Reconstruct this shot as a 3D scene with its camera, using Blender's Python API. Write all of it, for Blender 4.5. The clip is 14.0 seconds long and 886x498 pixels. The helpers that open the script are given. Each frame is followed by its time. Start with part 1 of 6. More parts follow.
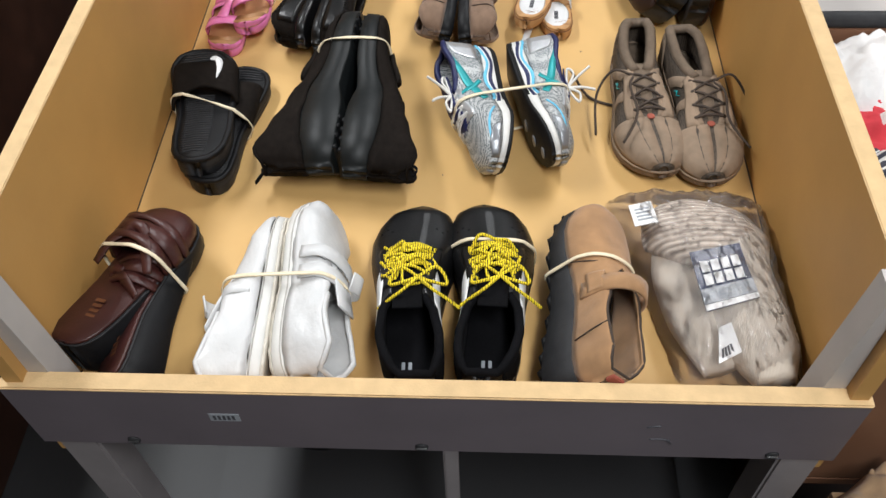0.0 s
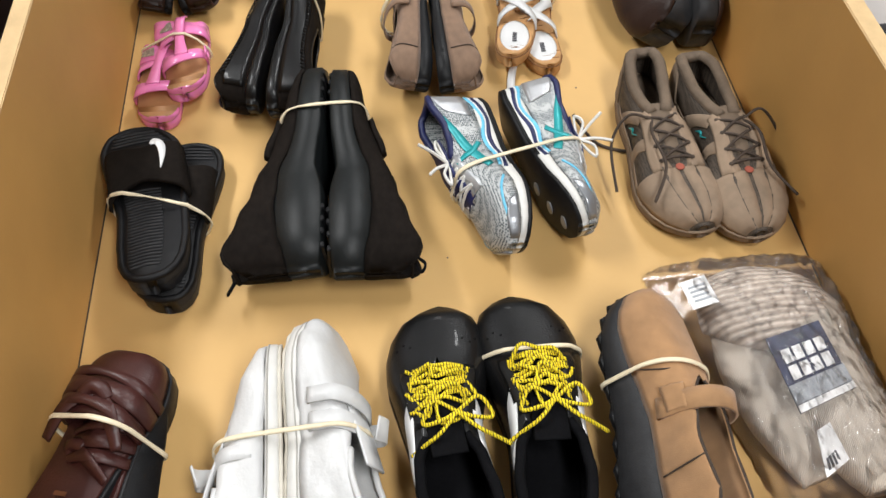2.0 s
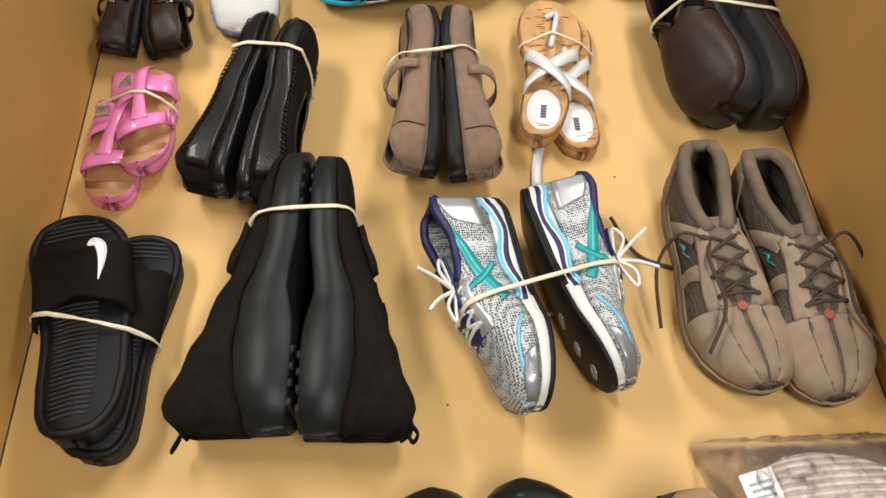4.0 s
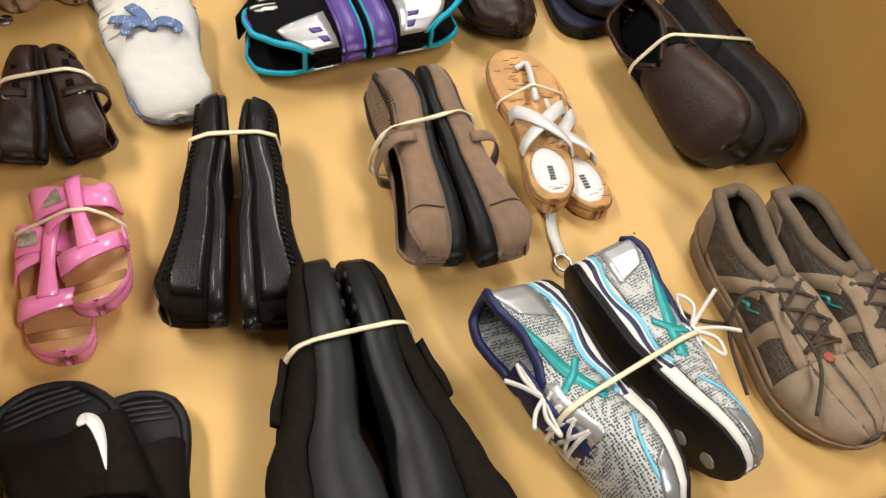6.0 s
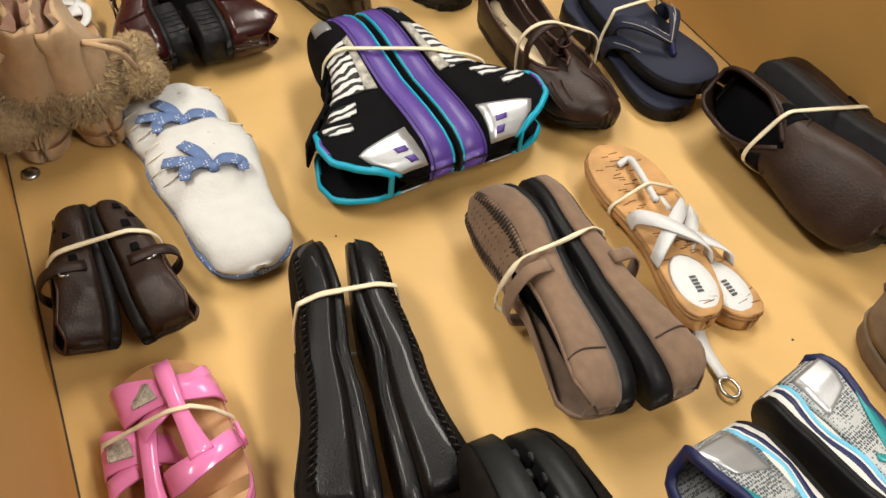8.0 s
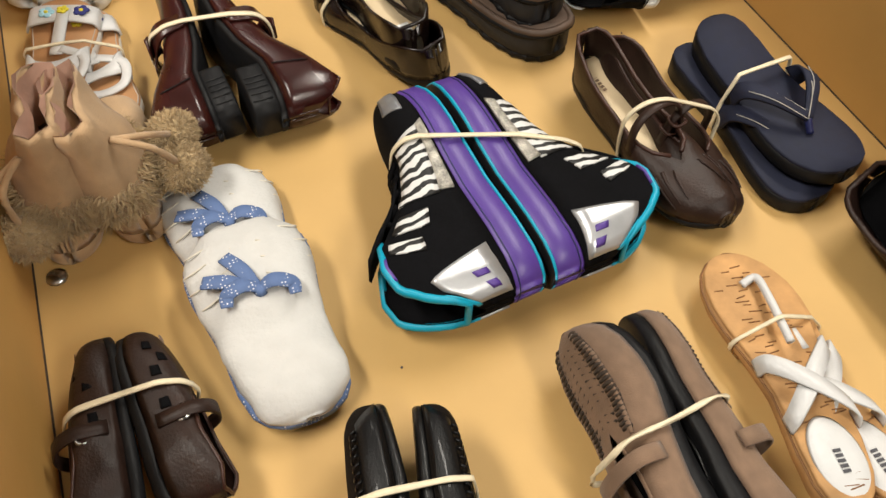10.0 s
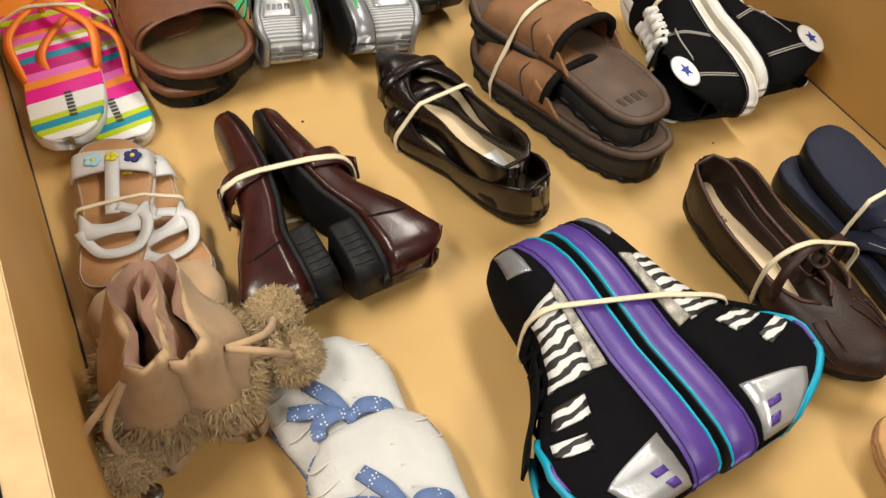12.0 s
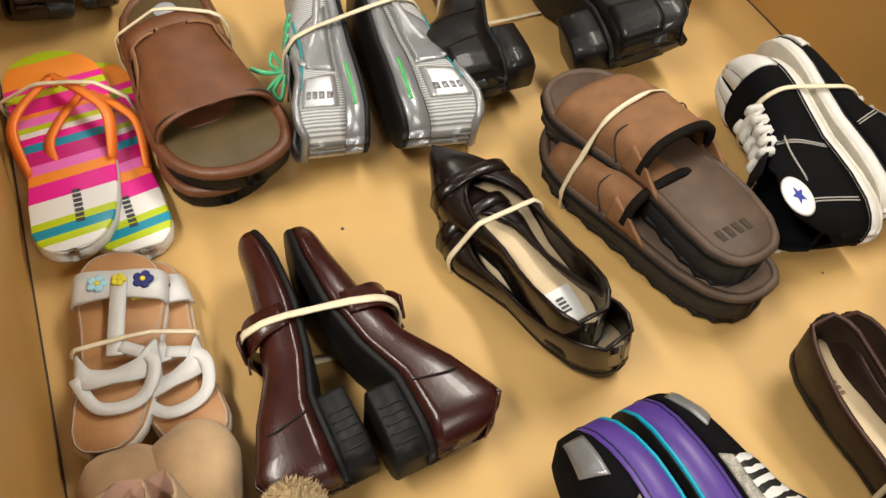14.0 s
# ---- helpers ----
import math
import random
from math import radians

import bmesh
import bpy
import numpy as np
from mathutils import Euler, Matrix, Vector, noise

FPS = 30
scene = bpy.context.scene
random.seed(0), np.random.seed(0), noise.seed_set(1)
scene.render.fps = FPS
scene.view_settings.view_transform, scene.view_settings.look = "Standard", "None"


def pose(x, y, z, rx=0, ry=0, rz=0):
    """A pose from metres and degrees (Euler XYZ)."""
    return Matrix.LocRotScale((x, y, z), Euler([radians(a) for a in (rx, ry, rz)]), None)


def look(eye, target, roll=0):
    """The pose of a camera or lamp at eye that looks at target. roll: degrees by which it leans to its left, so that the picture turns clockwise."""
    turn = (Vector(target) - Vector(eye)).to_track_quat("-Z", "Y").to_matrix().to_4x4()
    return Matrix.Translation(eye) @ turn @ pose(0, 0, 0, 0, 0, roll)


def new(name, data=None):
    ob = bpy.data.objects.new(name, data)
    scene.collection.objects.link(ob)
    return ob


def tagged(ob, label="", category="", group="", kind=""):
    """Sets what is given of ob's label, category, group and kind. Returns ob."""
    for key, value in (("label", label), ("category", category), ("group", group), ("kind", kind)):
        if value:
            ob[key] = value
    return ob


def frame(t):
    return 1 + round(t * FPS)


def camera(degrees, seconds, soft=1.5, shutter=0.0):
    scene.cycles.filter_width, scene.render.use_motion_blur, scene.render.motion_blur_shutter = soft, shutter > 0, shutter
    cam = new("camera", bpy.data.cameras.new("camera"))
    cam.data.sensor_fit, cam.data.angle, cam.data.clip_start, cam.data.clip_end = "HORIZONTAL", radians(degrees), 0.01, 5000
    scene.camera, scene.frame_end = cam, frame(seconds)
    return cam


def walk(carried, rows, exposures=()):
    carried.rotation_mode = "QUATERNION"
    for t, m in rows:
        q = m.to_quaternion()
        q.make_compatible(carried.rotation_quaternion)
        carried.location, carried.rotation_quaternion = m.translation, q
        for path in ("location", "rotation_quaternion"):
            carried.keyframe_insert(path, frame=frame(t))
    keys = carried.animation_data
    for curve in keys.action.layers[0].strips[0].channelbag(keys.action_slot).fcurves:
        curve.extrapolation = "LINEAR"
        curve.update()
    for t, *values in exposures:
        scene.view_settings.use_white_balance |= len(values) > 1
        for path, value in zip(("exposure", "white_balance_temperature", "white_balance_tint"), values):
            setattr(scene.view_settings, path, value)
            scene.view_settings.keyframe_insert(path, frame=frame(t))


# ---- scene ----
cam = camera(54.7, 14.0)
PATH = [
    (0, (0.466, 0.228, 1.554), (0.368, 1.466, -0.013), -2.8),
    (0.5, (0.439, 0.289, 1.545), (0.393, 1.505, -0.042), -2.6),
    (1, (0.408, 0.345, 1.532), (0.408, 1.565, -0.053), -3.0),
    (1.5, (0.38, 0.407, 1.521), (0.413, 1.602, -0.082), -3.2),
    (2, (0.355, 0.448, 1.501), (0.451, 1.641, -0.101), -1.6),
    (2.5, (0.358, 0.518, 1.49), (0.443, 1.658, -0.151), -0.5),
    (3, (0.372, 0.601, 1.478), (0.439, 1.733, -0.169), 0.4),
    (3.5, (0.395, 0.652, 1.454), (0.411, 1.787, -0.192), -1.5),
    (3.7, (0.398, 0.67, 1.451), (0.419, 1.794, -0.202), -1.3),
    (5.8, (0.18, 0.851, 1.382), (0.697, 1.955, -0.204), 9.5),
    (6, (0.181, 0.859, 1.375), (0.717, 1.949, -0.214), 10.1),
    (6.5, (0.144, 0.91, 1.36), (0.816, 1.965, -0.201), 9.5),
    (7, (0.092, 0.944, 1.346), (0.777, 2.045, -0.192), 5.8),
    (7.5, (0.056, 1.014, 1.332), (0.797, 2.056, -0.206), 9.4),
    (8, (0.08, 1.044, 1.318), (0.754, 2.181, -0.183), 6.9),
    (8.2, (0.103, 1.066, 1.32), (0.709, 2.242, -0.18), 3.5),
    (10.3, (0.15, 1.261, 1.313), (0.648, 2.362, -0.281), 3.8),
    (10.5, (0.137, 1.278, 1.309), (0.639, 2.375, -0.286), 3.5),
    (11, (0.109, 1.341, 1.315), (0.684, 2.408, -0.276), 5.8),
    (11.5, (0.083, 1.413, 1.315), (0.714, 2.454, -0.271), 6.1),
    (12, (0.066, 1.444, 1.322), (0.707, 2.518, -0.238), 5.6),
    (12.5, (0.079, 1.504, 1.32), (0.709, 2.567, -0.252), 6.7),
    (13, (0.103, 1.547, 1.319), (0.708, 2.629, -0.25), 6.0),
    (13.5, (0.116, 1.583, 1.31), (0.696, 2.679, -0.259), 5.4),
    (14, (0.132, 1.614, 1.307), (0.674, 2.702, -0.281), 4.8),
]
walk(cam, [(t, look(eye, target, roll)) for t, eye, target, roll in PATH],
     [(0.0, -0.12, 5600, 10), (3.0, -0.12, 5850, 10), (6.0, -0.12, 6300, 10), (10.5, -0.19, 6400, 10), (14.0, -0.18, 6450, 10)])

# ---- world, lamps, exposure ----
H = 0.70                      # height of the bin's floor
W_BIN = 0.82                  # inner width of the bin
Y0, Y1 = 0.652, 2.75          # inner front and back of the bin
TOP = 0.953                   # top of the side walls
scene.view_settings.exposure = 0.0
world = bpy.data.worlds.new("room_air")
scene.world = world
world.use_nodes = True
world.node_tree.nodes["Background"].inputs[0].default_value = (0.9, 0.93, 1.0, 1)
world.node_tree.nodes["Background"].inputs[1].default_value = 0.03


def lamp(name, x, y, z, sx, sy, watts, colour):
    data = bpy.data.lights.new(name, "AREA")
    data.shape, data.size, data.size_y, data.energy, data.color = "RECTANGLE", sx, sy, watts, colour
    ob = new(name, data)
    ob.matrix_basis = pose(x, y, z)
    return ob


lamp("ceiling_tube_a", 1.35, 2.4, 2.66, 0.3, 1.2, 44, (1.0, 0.93, 0.81))
lamp("ceiling_tube_b", -0.75, 1.7, 2.66, 0.3, 1.2, 50, (1.0, 0.93, 0.81))
lamp("ceiling_tube_c", 0.5, 4.2, 2.66, 0.3, 1.2, 12, (1.0, 0.93, 0.81))
lamp("ceiling_tube_d", 0.9, -0.2, 2.66, 0.3, 1.2, 50, (1.0, 0.93, 0.81))

# ---- materials ----


def mat(name, col, rough=0.5, metal=0.0, var=0.25, scale=60.0, bump=0.15, bscale=None, spec=0.5, stain=0.0, coat=0.0, sheen=0.0):
    m = bpy.data.materials.new(name)
    m.use_nodes = True
    t = m.node_tree
    b = t.nodes["Principled BSDF"]
    co = t.nodes.new("ShaderNodeTexCoord")
    n1 = t.nodes.new("ShaderNodeTexNoise")
    n1.inputs["Scale"].default_value, n1.inputs["Detail"].default_value = scale, 6
    n2 = t.nodes.new("ShaderNodeTexNoise")
    n2.inputs["Scale"].default_value, n2.inputs["Detail"].default_value = scale * 0.13, 3
    for n in (n1, n2):
        t.links.new(co.outputs["Object"], n.inputs["Vector"])
    add = t.nodes.new("ShaderNodeMath")
    add.operation = "ADD"
    t.links.new(n1.outputs[0], add.inputs[0])
    t.links.new(n2.outputs[0], add.inputs[1])
    r = t.nodes.new("ShaderNodeValToRGB")
    lo, hi = 1 - var, 1 + var
    r.color_ramp.elements[0].position, r.color_ramp.elements[1].position = 0.35, 0.68
    r.color_ramp.elements[0].color = (*[min(1, c * lo) for c in col], 1)
    r.color_ramp.elements[1].color = (*[min(1, c * hi + stain * 0.1) for c in col], 1)
    half = t.nodes.new("ShaderNodeMath")
    half.operation = "MULTIPLY"
    half.inputs[1].default_value = 0.5
    t.links.new(add.outputs[0], half.inputs[0])
    t.links.new(half.outputs[0], r.inputs[0])
    t.links.new(r.outputs[0], b.inputs["Base Color"])
    rr = t.nodes.new("ShaderNodeMapRange")
    rr.inputs[3].default_value, rr.inputs[4].default_value = max(0.02, rough - 0.12), min(1, rough + 0.12)
    t.links.new(n2.outputs[0], rr.inputs[0])
    t.links.new(rr.outputs[0], b.inputs["Roughness"])
    b.inputs["Metallic"].default_value = metal
    b.inputs["Specular IOR Level"].default_value = spec
    b.inputs["Coat Weight"].default_value = coat
    b.inputs["Sheen Weight"].default_value = sheen
    if bump:
        n3 = t.nodes.new("ShaderNodeTexNoise")
        n3.inputs["Scale"].default_value, n3.inputs["Detail"].default_value = bscale or scale * 6, 4
        t.links.new(co.outputs["Object"], n3.inputs["Vector"])
        bp = t.nodes.new("ShaderNodeBump")
        bp.inputs["Strength"].default_value, bp.inputs["Distance"].default_value = bump, 0.0015
        t.links.new(n3.outputs[0], bp.inputs["Height"])
        t.links.new(bp.outputs[0], b.inputs["Normal"])
    return m


def nodes_of(m):
    t = m.node_tree
    return t, t.nodes["Principled BSDF"]


def wave_mat(name, c1, c2, scale, axis="Y", distort=0.0, rough=0.8, edge=0.5, soft=0.05, bump=0.3, metal=0.0, dscale=1.0):
    """Two colours in waves: knit, mesh cloth, zebra print."""
    m = mat(name, c1, rough, metal, bump=0)
    t, b = nodes_of(m)
    co = t.nodes.new("ShaderNodeTexCoord")
    w = t.nodes.new("ShaderNodeTexWave")
    w.bands_direction = axis
    w.inputs["Scale"].default_value, w.inputs["Distortion"].default_value, w.inputs["Detail"].default_value = scale, distort, 2
    w.inputs["Detail Scale"].default_value = dscale
    t.links.new(co.outputs["Object"], w.inputs["Vector"])
    r = t.nodes.new("ShaderNodeValToRGB")
    r.color_ramp.elements[0].position, r.color_ramp.elements[1].position = edge - soft, edge + soft
    r.color_ramp.elements[0].color, r.color_ramp.elements[1].color = (*c1, 1), (*c2, 1)
    t.links.new(w.outputs[1], r.inputs[0])
    t.links.new(r.outputs[0], b.inputs["Base Color"])
    bp = t.nodes.new("ShaderNodeBump")
    bp.inputs["Strength"].default_value, bp.inputs["Distance"].default_value = bump, 0.002
    t.links.new(w.outputs[1], bp.inputs["Height"])
    t.links.new(bp.outputs[0], b.inputs["Normal"])
    return m


def dot_mat(name, c1, c2, scale, size=0.35, rough=0.7, metal=0.0, bump=0.4):
    """Spots of c2 on c1: mesh cloth, dotted ribbon."""
    m = mat(name, c1, rough, metal, bump=0)
    t, b = nodes_of(m)
    co = t.nodes.new("ShaderNodeTexCoord")
    v = t.nodes.new("ShaderNodeTexVoronoi")
    v.inputs["Scale"].default_value = scale
    v.inputs["Randomness"].default_value = 0.35
    t.links.new(co.outputs["Object"], v.inputs["Vector"])
    r = t.nodes.new("ShaderNodeValToRGB")
    r.color_ramp.elements[0].position, r.color_ramp.elements[1].position = size - 0.06, size + 0.06
    r.color_ramp.elements[0].color, r.color_ramp.elements[1].color = (*c2, 1), (*c1, 1)
    t.links.new(v.outputs["Distance"], r.inputs[0])
    t.links.new(r.outputs[0], b.inputs["Base Color"])
    bp = t.nodes.new("ShaderNodeBump")
    bp.inputs["Strength"].default_value, bp.inputs["Distance"].default_value = bump, 0.001
    t.links.new(v.outputs["Distance"], bp.inputs["Height"])
    t.links.new(bp.outputs[0], b.inputs["Normal"])
    return m


def band_mat(name, stops, length, slant=0.0):
    """Printed cross stripes along y: stops are (start of the stripe as a share of the length, colour)."""
    m = mat(name, (0.8, 0.8, 0.8), 0.45, bump=0)
    t, b = nodes_of(m)
    co = t.nodes.new("ShaderNodeTexCoord")
    sep = t.nodes.new("ShaderNodeSeparateXYZ")
    t.links.new(co.outputs["Object"], sep.inputs[0])
    k = t.nodes.new("ShaderNodeMath")
    k.operation = "MULTIPLY_ADD"
    k.inputs[1].default_value = slant
    t.links.new(sep.outputs[0], k.inputs[0])
    t.links.new(sep.outputs[1], k.inputs[2])
    d = t.nodes.new("ShaderNodeMath")
    d.operation = "DIVIDE"
    d.inputs[1].default_value = length
    t.links.new(k.outputs[0], d.inputs[0])
    r = t.nodes.new("ShaderNodeValToRGB")
    r.color_ramp.interpolation = "CONSTANT"
    e = r.color_ramp.elements
    while len(e) < len(stops):
        e.new(0.5)
    for el, (p, c) in zip(e, sorted(stops, key=lambda q: q[0])):
        el.position, el.color = p, (*c, 1)
    t.links.new(d.outputs[0], r.inputs[0])
    t.links.new(r.outputs[0], b.inputs["Base Color"])
    return m


def panel_mat(name, col, rough=0.55):
    """Painted, scuffed board with faint long streaks."""
    m = mat(name, col, rough, var=0.1, scale=9, bump=0.08, bscale=160)
    return m


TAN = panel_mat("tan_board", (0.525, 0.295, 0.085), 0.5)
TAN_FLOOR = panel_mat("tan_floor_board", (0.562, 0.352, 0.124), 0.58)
EDGE = mat("raw_edge", (0.60, 0.42, 0.21), 0.7, var=0.14, scale=60, bump=0.2)
WHITEPAINT = mat("white_paint", (0.45, 0.42, 0.40), 0.5, var=0.1, scale=14, bump=0.1)
LILAC = mat("lilac_grey_paint", (0.14, 0.12, 0.135), 0.45, var=0.12, scale=10, bump=0.1)
STEEL = mat("dull_steel", (0.5, 0.5, 0.5), 0.3, 1.0, var=0.15, scale=200, bump=0.1)
CONCRETE = mat("grey_vinyl", (0.026, 0.026, 0.028), 0.5, var=0.2, scale=6, bump=0.1)
WALLPAINT = mat("room_wall_paint", (0.6, 0.58, 0.54), 0.8, var=0.06, scale=4, bump=0.05)
CEILPAINT = mat("ceiling_tile", (0.75, 0.75, 0.73), 0.9, var=0.08, scale=30, bump=0.2)
DARKWOOD = mat("dark_wood", (0.035, 0.014, 0.008), 0.4, var=0.4, scale=18, bump=0.1)
CREAM = mat("cream_rubber", (0.80, 0.70, 0.50), 0.5, var=0.12, scale=150, bump=0.1)
BLACKRUB = mat("black_rubber", (0.008, 0.008, 0.009), 0.5, spec=0.22, var=0.3, scale=90, bump=0.2)
GREYRUB = mat("grey_rubber", (0.028, 0.028, 0.030), 0.55, spec=0.25, var=0.25, scale=90, bump=0.2)
BLACKLEA = mat("black_leather", (0.004, 0.004, 0.0045), 0.40, spec=0.28, var=0.3, scale=70, bump=0.35, bscale=500, coat=0.15)
BLACKCLOTH = mat("black_cloth", (0.005, 0.005, 0.006), 0.88, spec=0.08, var=0.3, scale=300, bump=0.4, bscale=1500)
PUMPLEA = mat("glossy_brown_black_leather", (0.0085, 0.0042, 0.0035), 0.27, spec=0.4, var=0.3, scale=50, bump=0.12, bscale=500, coat=0.15)
BLACKSUEDE = mat("black_suede", (0.0115, 0.009, 0.0075), 0.9, spec=0.08, var=0.35, scale=120, bump=0.4, bscale=1200)
BROWNLEA = mat("brown_leather", (0.045, 0.016, 0.010), 0.44, var=0.35, scale=50, bump=0.3, bscale=420)
DKBROWN = mat("dark_brown_leather", (0.024, 0.0115, 0.008), 0.46, spec=0.32, var=0.45, scale=45, bump=0.3, bscale=380)
BURG = mat("burgundy_leather", (0.032, 0.006, 0.005), 0.27, var=0.35, scale=40, bump=0.12, bscale=420, coat=0.15)
REDBROWN = mat("red_brown_leather", (0.044, 0.012, 0.010), 0.40, var=0.3, scale=45, bump=0.25, bscale=420)
TANSUEDE = mat("tan_nubuck", (0.34, 0.19, 0.085), 0.85, var=0.22, scale=60, bump=0.35, bscale=900, sheen=0.2)
TAUPE = mat("taupe_suede", (0.20, 0.125, 0.08), 0.85, var=0.22, scale=70, bump=0.4, bscale=900, sheen=0.15)
MIDBROWN = mat("chestnut_leather", (0.13, 0.048, 0.020), 0.42, var=0.3, scale=50, bump=0.3, bscale=420)
COGNAC = mat("cognac_nubuck", (0.22, 0.105, 0.045), 0.7, var=0.3, scale=50, bump=0.3, bscale=600)
WORNBROWN = mat("worn_footbed", (0.10, 0.062, 0.042), 0.6, var=0.4, scale=30, bump=0.25, bscale=500)
OLIVE = mat("olive_footbed", (0.085, 0.055, 0.018), 0.6, var=0.3, scale=30, bump=0.25, bscale=500)
WHITELEA = mat("white_leather", (0.62, 0.62, 0.62), 0.42, var=0.06, scale=40, bump=0.5, bscale=120)
WHITECLOTH = mat("white_quilted_cotton", (0.56, 0.555, 0.54), 0.85, var=0.06, scale=60, bump=0.5, bscale=260)
WHITERUB = mat("white_rubber", (0.67, 0.66, 0.63), 0.5, var=0.08, scale=60, bump=0.1)
OFFWHITE = mat("off_white_rubber", (0.62, 0.58, 0.50), 0.55, var=0.15, scale=60, bump=0.15)
SANDYFAB = mat("dusty_taupe_cloth", (0.13, 0.095, 0.065), 0.85, var=0.3, scale=60, bump=0.35, bscale=800)
SANDYMESH = dot_mat("dusty_taupe_mesh", (0.085, 0.064, 0.046), (0.022, 0.017, 0.013), 380, 0.42)
SANDYLEA = mat("dusty_taupe_nubuck", (0.235, 0.17, 0.115), 0.8, var=0.3, scale=40, bump=0.3, bscale=700)
SANDYRUB = mat("dusty_brown_rubber", (0.17, 0.115, 0.075), 0.7, var=0.3, scale=50, bump=0.3)
LACEBROWN = mat("dark_brown_lace", (0.05, 0.034, 0.024), 0.8, var=0.3, scale=300, bump=0.4)
PINK = mat("pink_patent", (0.82, 0.23, 0.50), 0.22, var=0.1, scale=30, bump=0.05, coat=0.4)
FOOTBED = mat("tan_leather_footbed", (0.48, 0.25, 0.11), 0.55, var=0.15, scale=40, bump=0.2, bscale=500)
SILVER = mat("silver_synthetic", (0.52, 0.53, 0.55), 0.34, 0.6, var=0.1, scale=60, bump=0.15)
SILVERGREY = mat("silver_grey_synthetic", (0.30, 0.31, 0.33), 0.32, 0.5, var=0.15, scale=60, bump=0.2)
GLITTER = mat("silver_glitter", (0.62, 0.60, 0.54), 0.35, 0.7, var=0.6, scale=900, bump=0.8, bscale=1400)
AQUAMESH = dot_mat("silver_mesh", (0.50, 0.51, 0.51), (0.07, 0.09, 0.10), 330, 0.44, 0.5, 0.2)
RUNMESH = wave_mat("grey_ribbed_mesh", (0.55, 0.56, 0.57), (0.25, 0.26, 0.27), 110, "Y", 0.6, 0.6)
TEAL = mat("teal_synthetic", (0.03, 0.30, 0.32), 0.35, 0.2, var=0.15, scale=60, bump=0.1)
SKYBLUE = mat("sky_blue_trim", (0.16, 0.52, 0.75), 0.4, var=0.1, scale=60, bump=0.1)
TURQ = mat("turquoise_rubber", (0.0, 0.33, 0.50), 0.45, var=0.12, scale=60, bump=0.1)
INDIGO = mat("indigo_synthetic", (0.010, 0.014, 0.075), 0.5, var=0.3, scale=70, bump=0.2)
NAVYCLOTH = mat("navy_footbed_cloth", (0.005, 0.008, 0.028), 0.75, var=0.2, scale=90, bump=0.3, bscale=900)
PURPLE = mat("purple_rubber", (0.085, 0.04, 0.26), 0.42, var=0.12, scale=40, bump=0.12)
ZEBRA = wave_mat("zebra_print", (0.66, 0.66, 0.65), (0.008, 0.008, 0.008), 30, "Y", 4.5, 0.5, 0.52, 0.03, 0.05, 0.0, 1.4)
YELLOWLACE = wave_mat("yellow_black_lace", (0.85, 0.66, 0.0), (0.01, 0.01, 0.01), 110, "X", 6.0, 0.8, 0.80, 0.04, 0.2)
GREENLACE = mat("mint_green_lace", (0.12, 0.62, 0.30), 0.7, var=0.15, scale=300, bump=0.3)
GREEN = mat("green_glow_gel", (0.08, 0.45, 0.12), 0.15, var=0.2, scale=60, bump=0.05, coat=0.5)
WHITELACE = mat("white_lace", (0.74, 0.72, 0.68), 0.8, var=0.1, scale=300, bump=0.4)
ORANGE = mat("orange_rubber", (0.88, 0.22, 0.03), 0.4, var=0.06, scale=40, bump=0.05)
CORK = mat("cork", (0.54, 0.30, 0.12), 0.75, var=0.3, scale=45, bump=0.35, bscale=160)
CORK_BAR = mat("dark_cork_fleck", (0.25, 0.12, 0.045), 0.8, var=0.2, scale=90, bump=0.2)
BEIGE = mat("beige_suede", (0.44, 0.29, 0.16), 0.85, var=0.18, scale=50, bump=0.35, bscale=700, sheen=0.2)
PINKISH = mat("pink_beige_lining", (0.48, 0.30, 0.23), 0.85, var=0.15, scale=60, bump=0.3)
FUR = mat("beige_fur", (0.44, 0.32, 0.17), 0.9, var=0.2, scale=120, bump=0.2, sheen=0.3)
DOTBLUE = dot_mat("blue_dotted_cotton", (0.10, 0.16, 0.33), (0.75, 0.76, 0.8), 300, 0.22)
KNIT = wave_mat("oatmeal_knit", (0.62, 0.555, 0.47), (0.52, 0.455, 0.38), 230, "X", 1.6, 0.9, 0.5, 0.3, 0.45)
KNITRIB = wave_mat("oatmeal_rib_knit", (0.68, 0.59, 0.50), (0.48, 0.40, 0.33), 46, "Y", 0.8, 0.9, 0.5, 0.3, 1.0)
CARDBLUE = mat("navy_card", (0.018, 0.025, 0.075), 0.3, var=0.1, scale=20, bump=0)
CARDGREY = mat("grey_card", (0.32, 0.34, 0.37), 0.3, var=0.15, scale=20, bump=0)
PAPER = mat("white_paper", (0.80, 0.80, 0.80), 0.5, var=0.04, scale=20, bump=0)
INK = mat("dark_grey_ink", (0.06, 0.06, 0.07), 0.6, var=0.1, scale=20, bump=0)
REDTAG = mat("red_suede_tag", (0.30, 0.075, 0.045), 0.8, var=0.2, scale=60, bump=0.2)
CREAMLINE = mat("cream_lining", (0.66, 0.52, 0.33), 0.6, var=0.14, scale=30, bump=0.15)
STARBLUE = mat("blue_star_ink", (0.02, 0.045, 0.32), 0.5, var=0.05, scale=20, bump=0)
LTBLUE = mat("pale_blue_felt", (0.35, 0.62, 0.75), 0.7, var=0.08, scale=60, bump=0.2)
YELLOW = mat("yellow_felt", (0.75, 0.65, 0.04), 0.7, var=0.08, scale=60, bump=0.2)
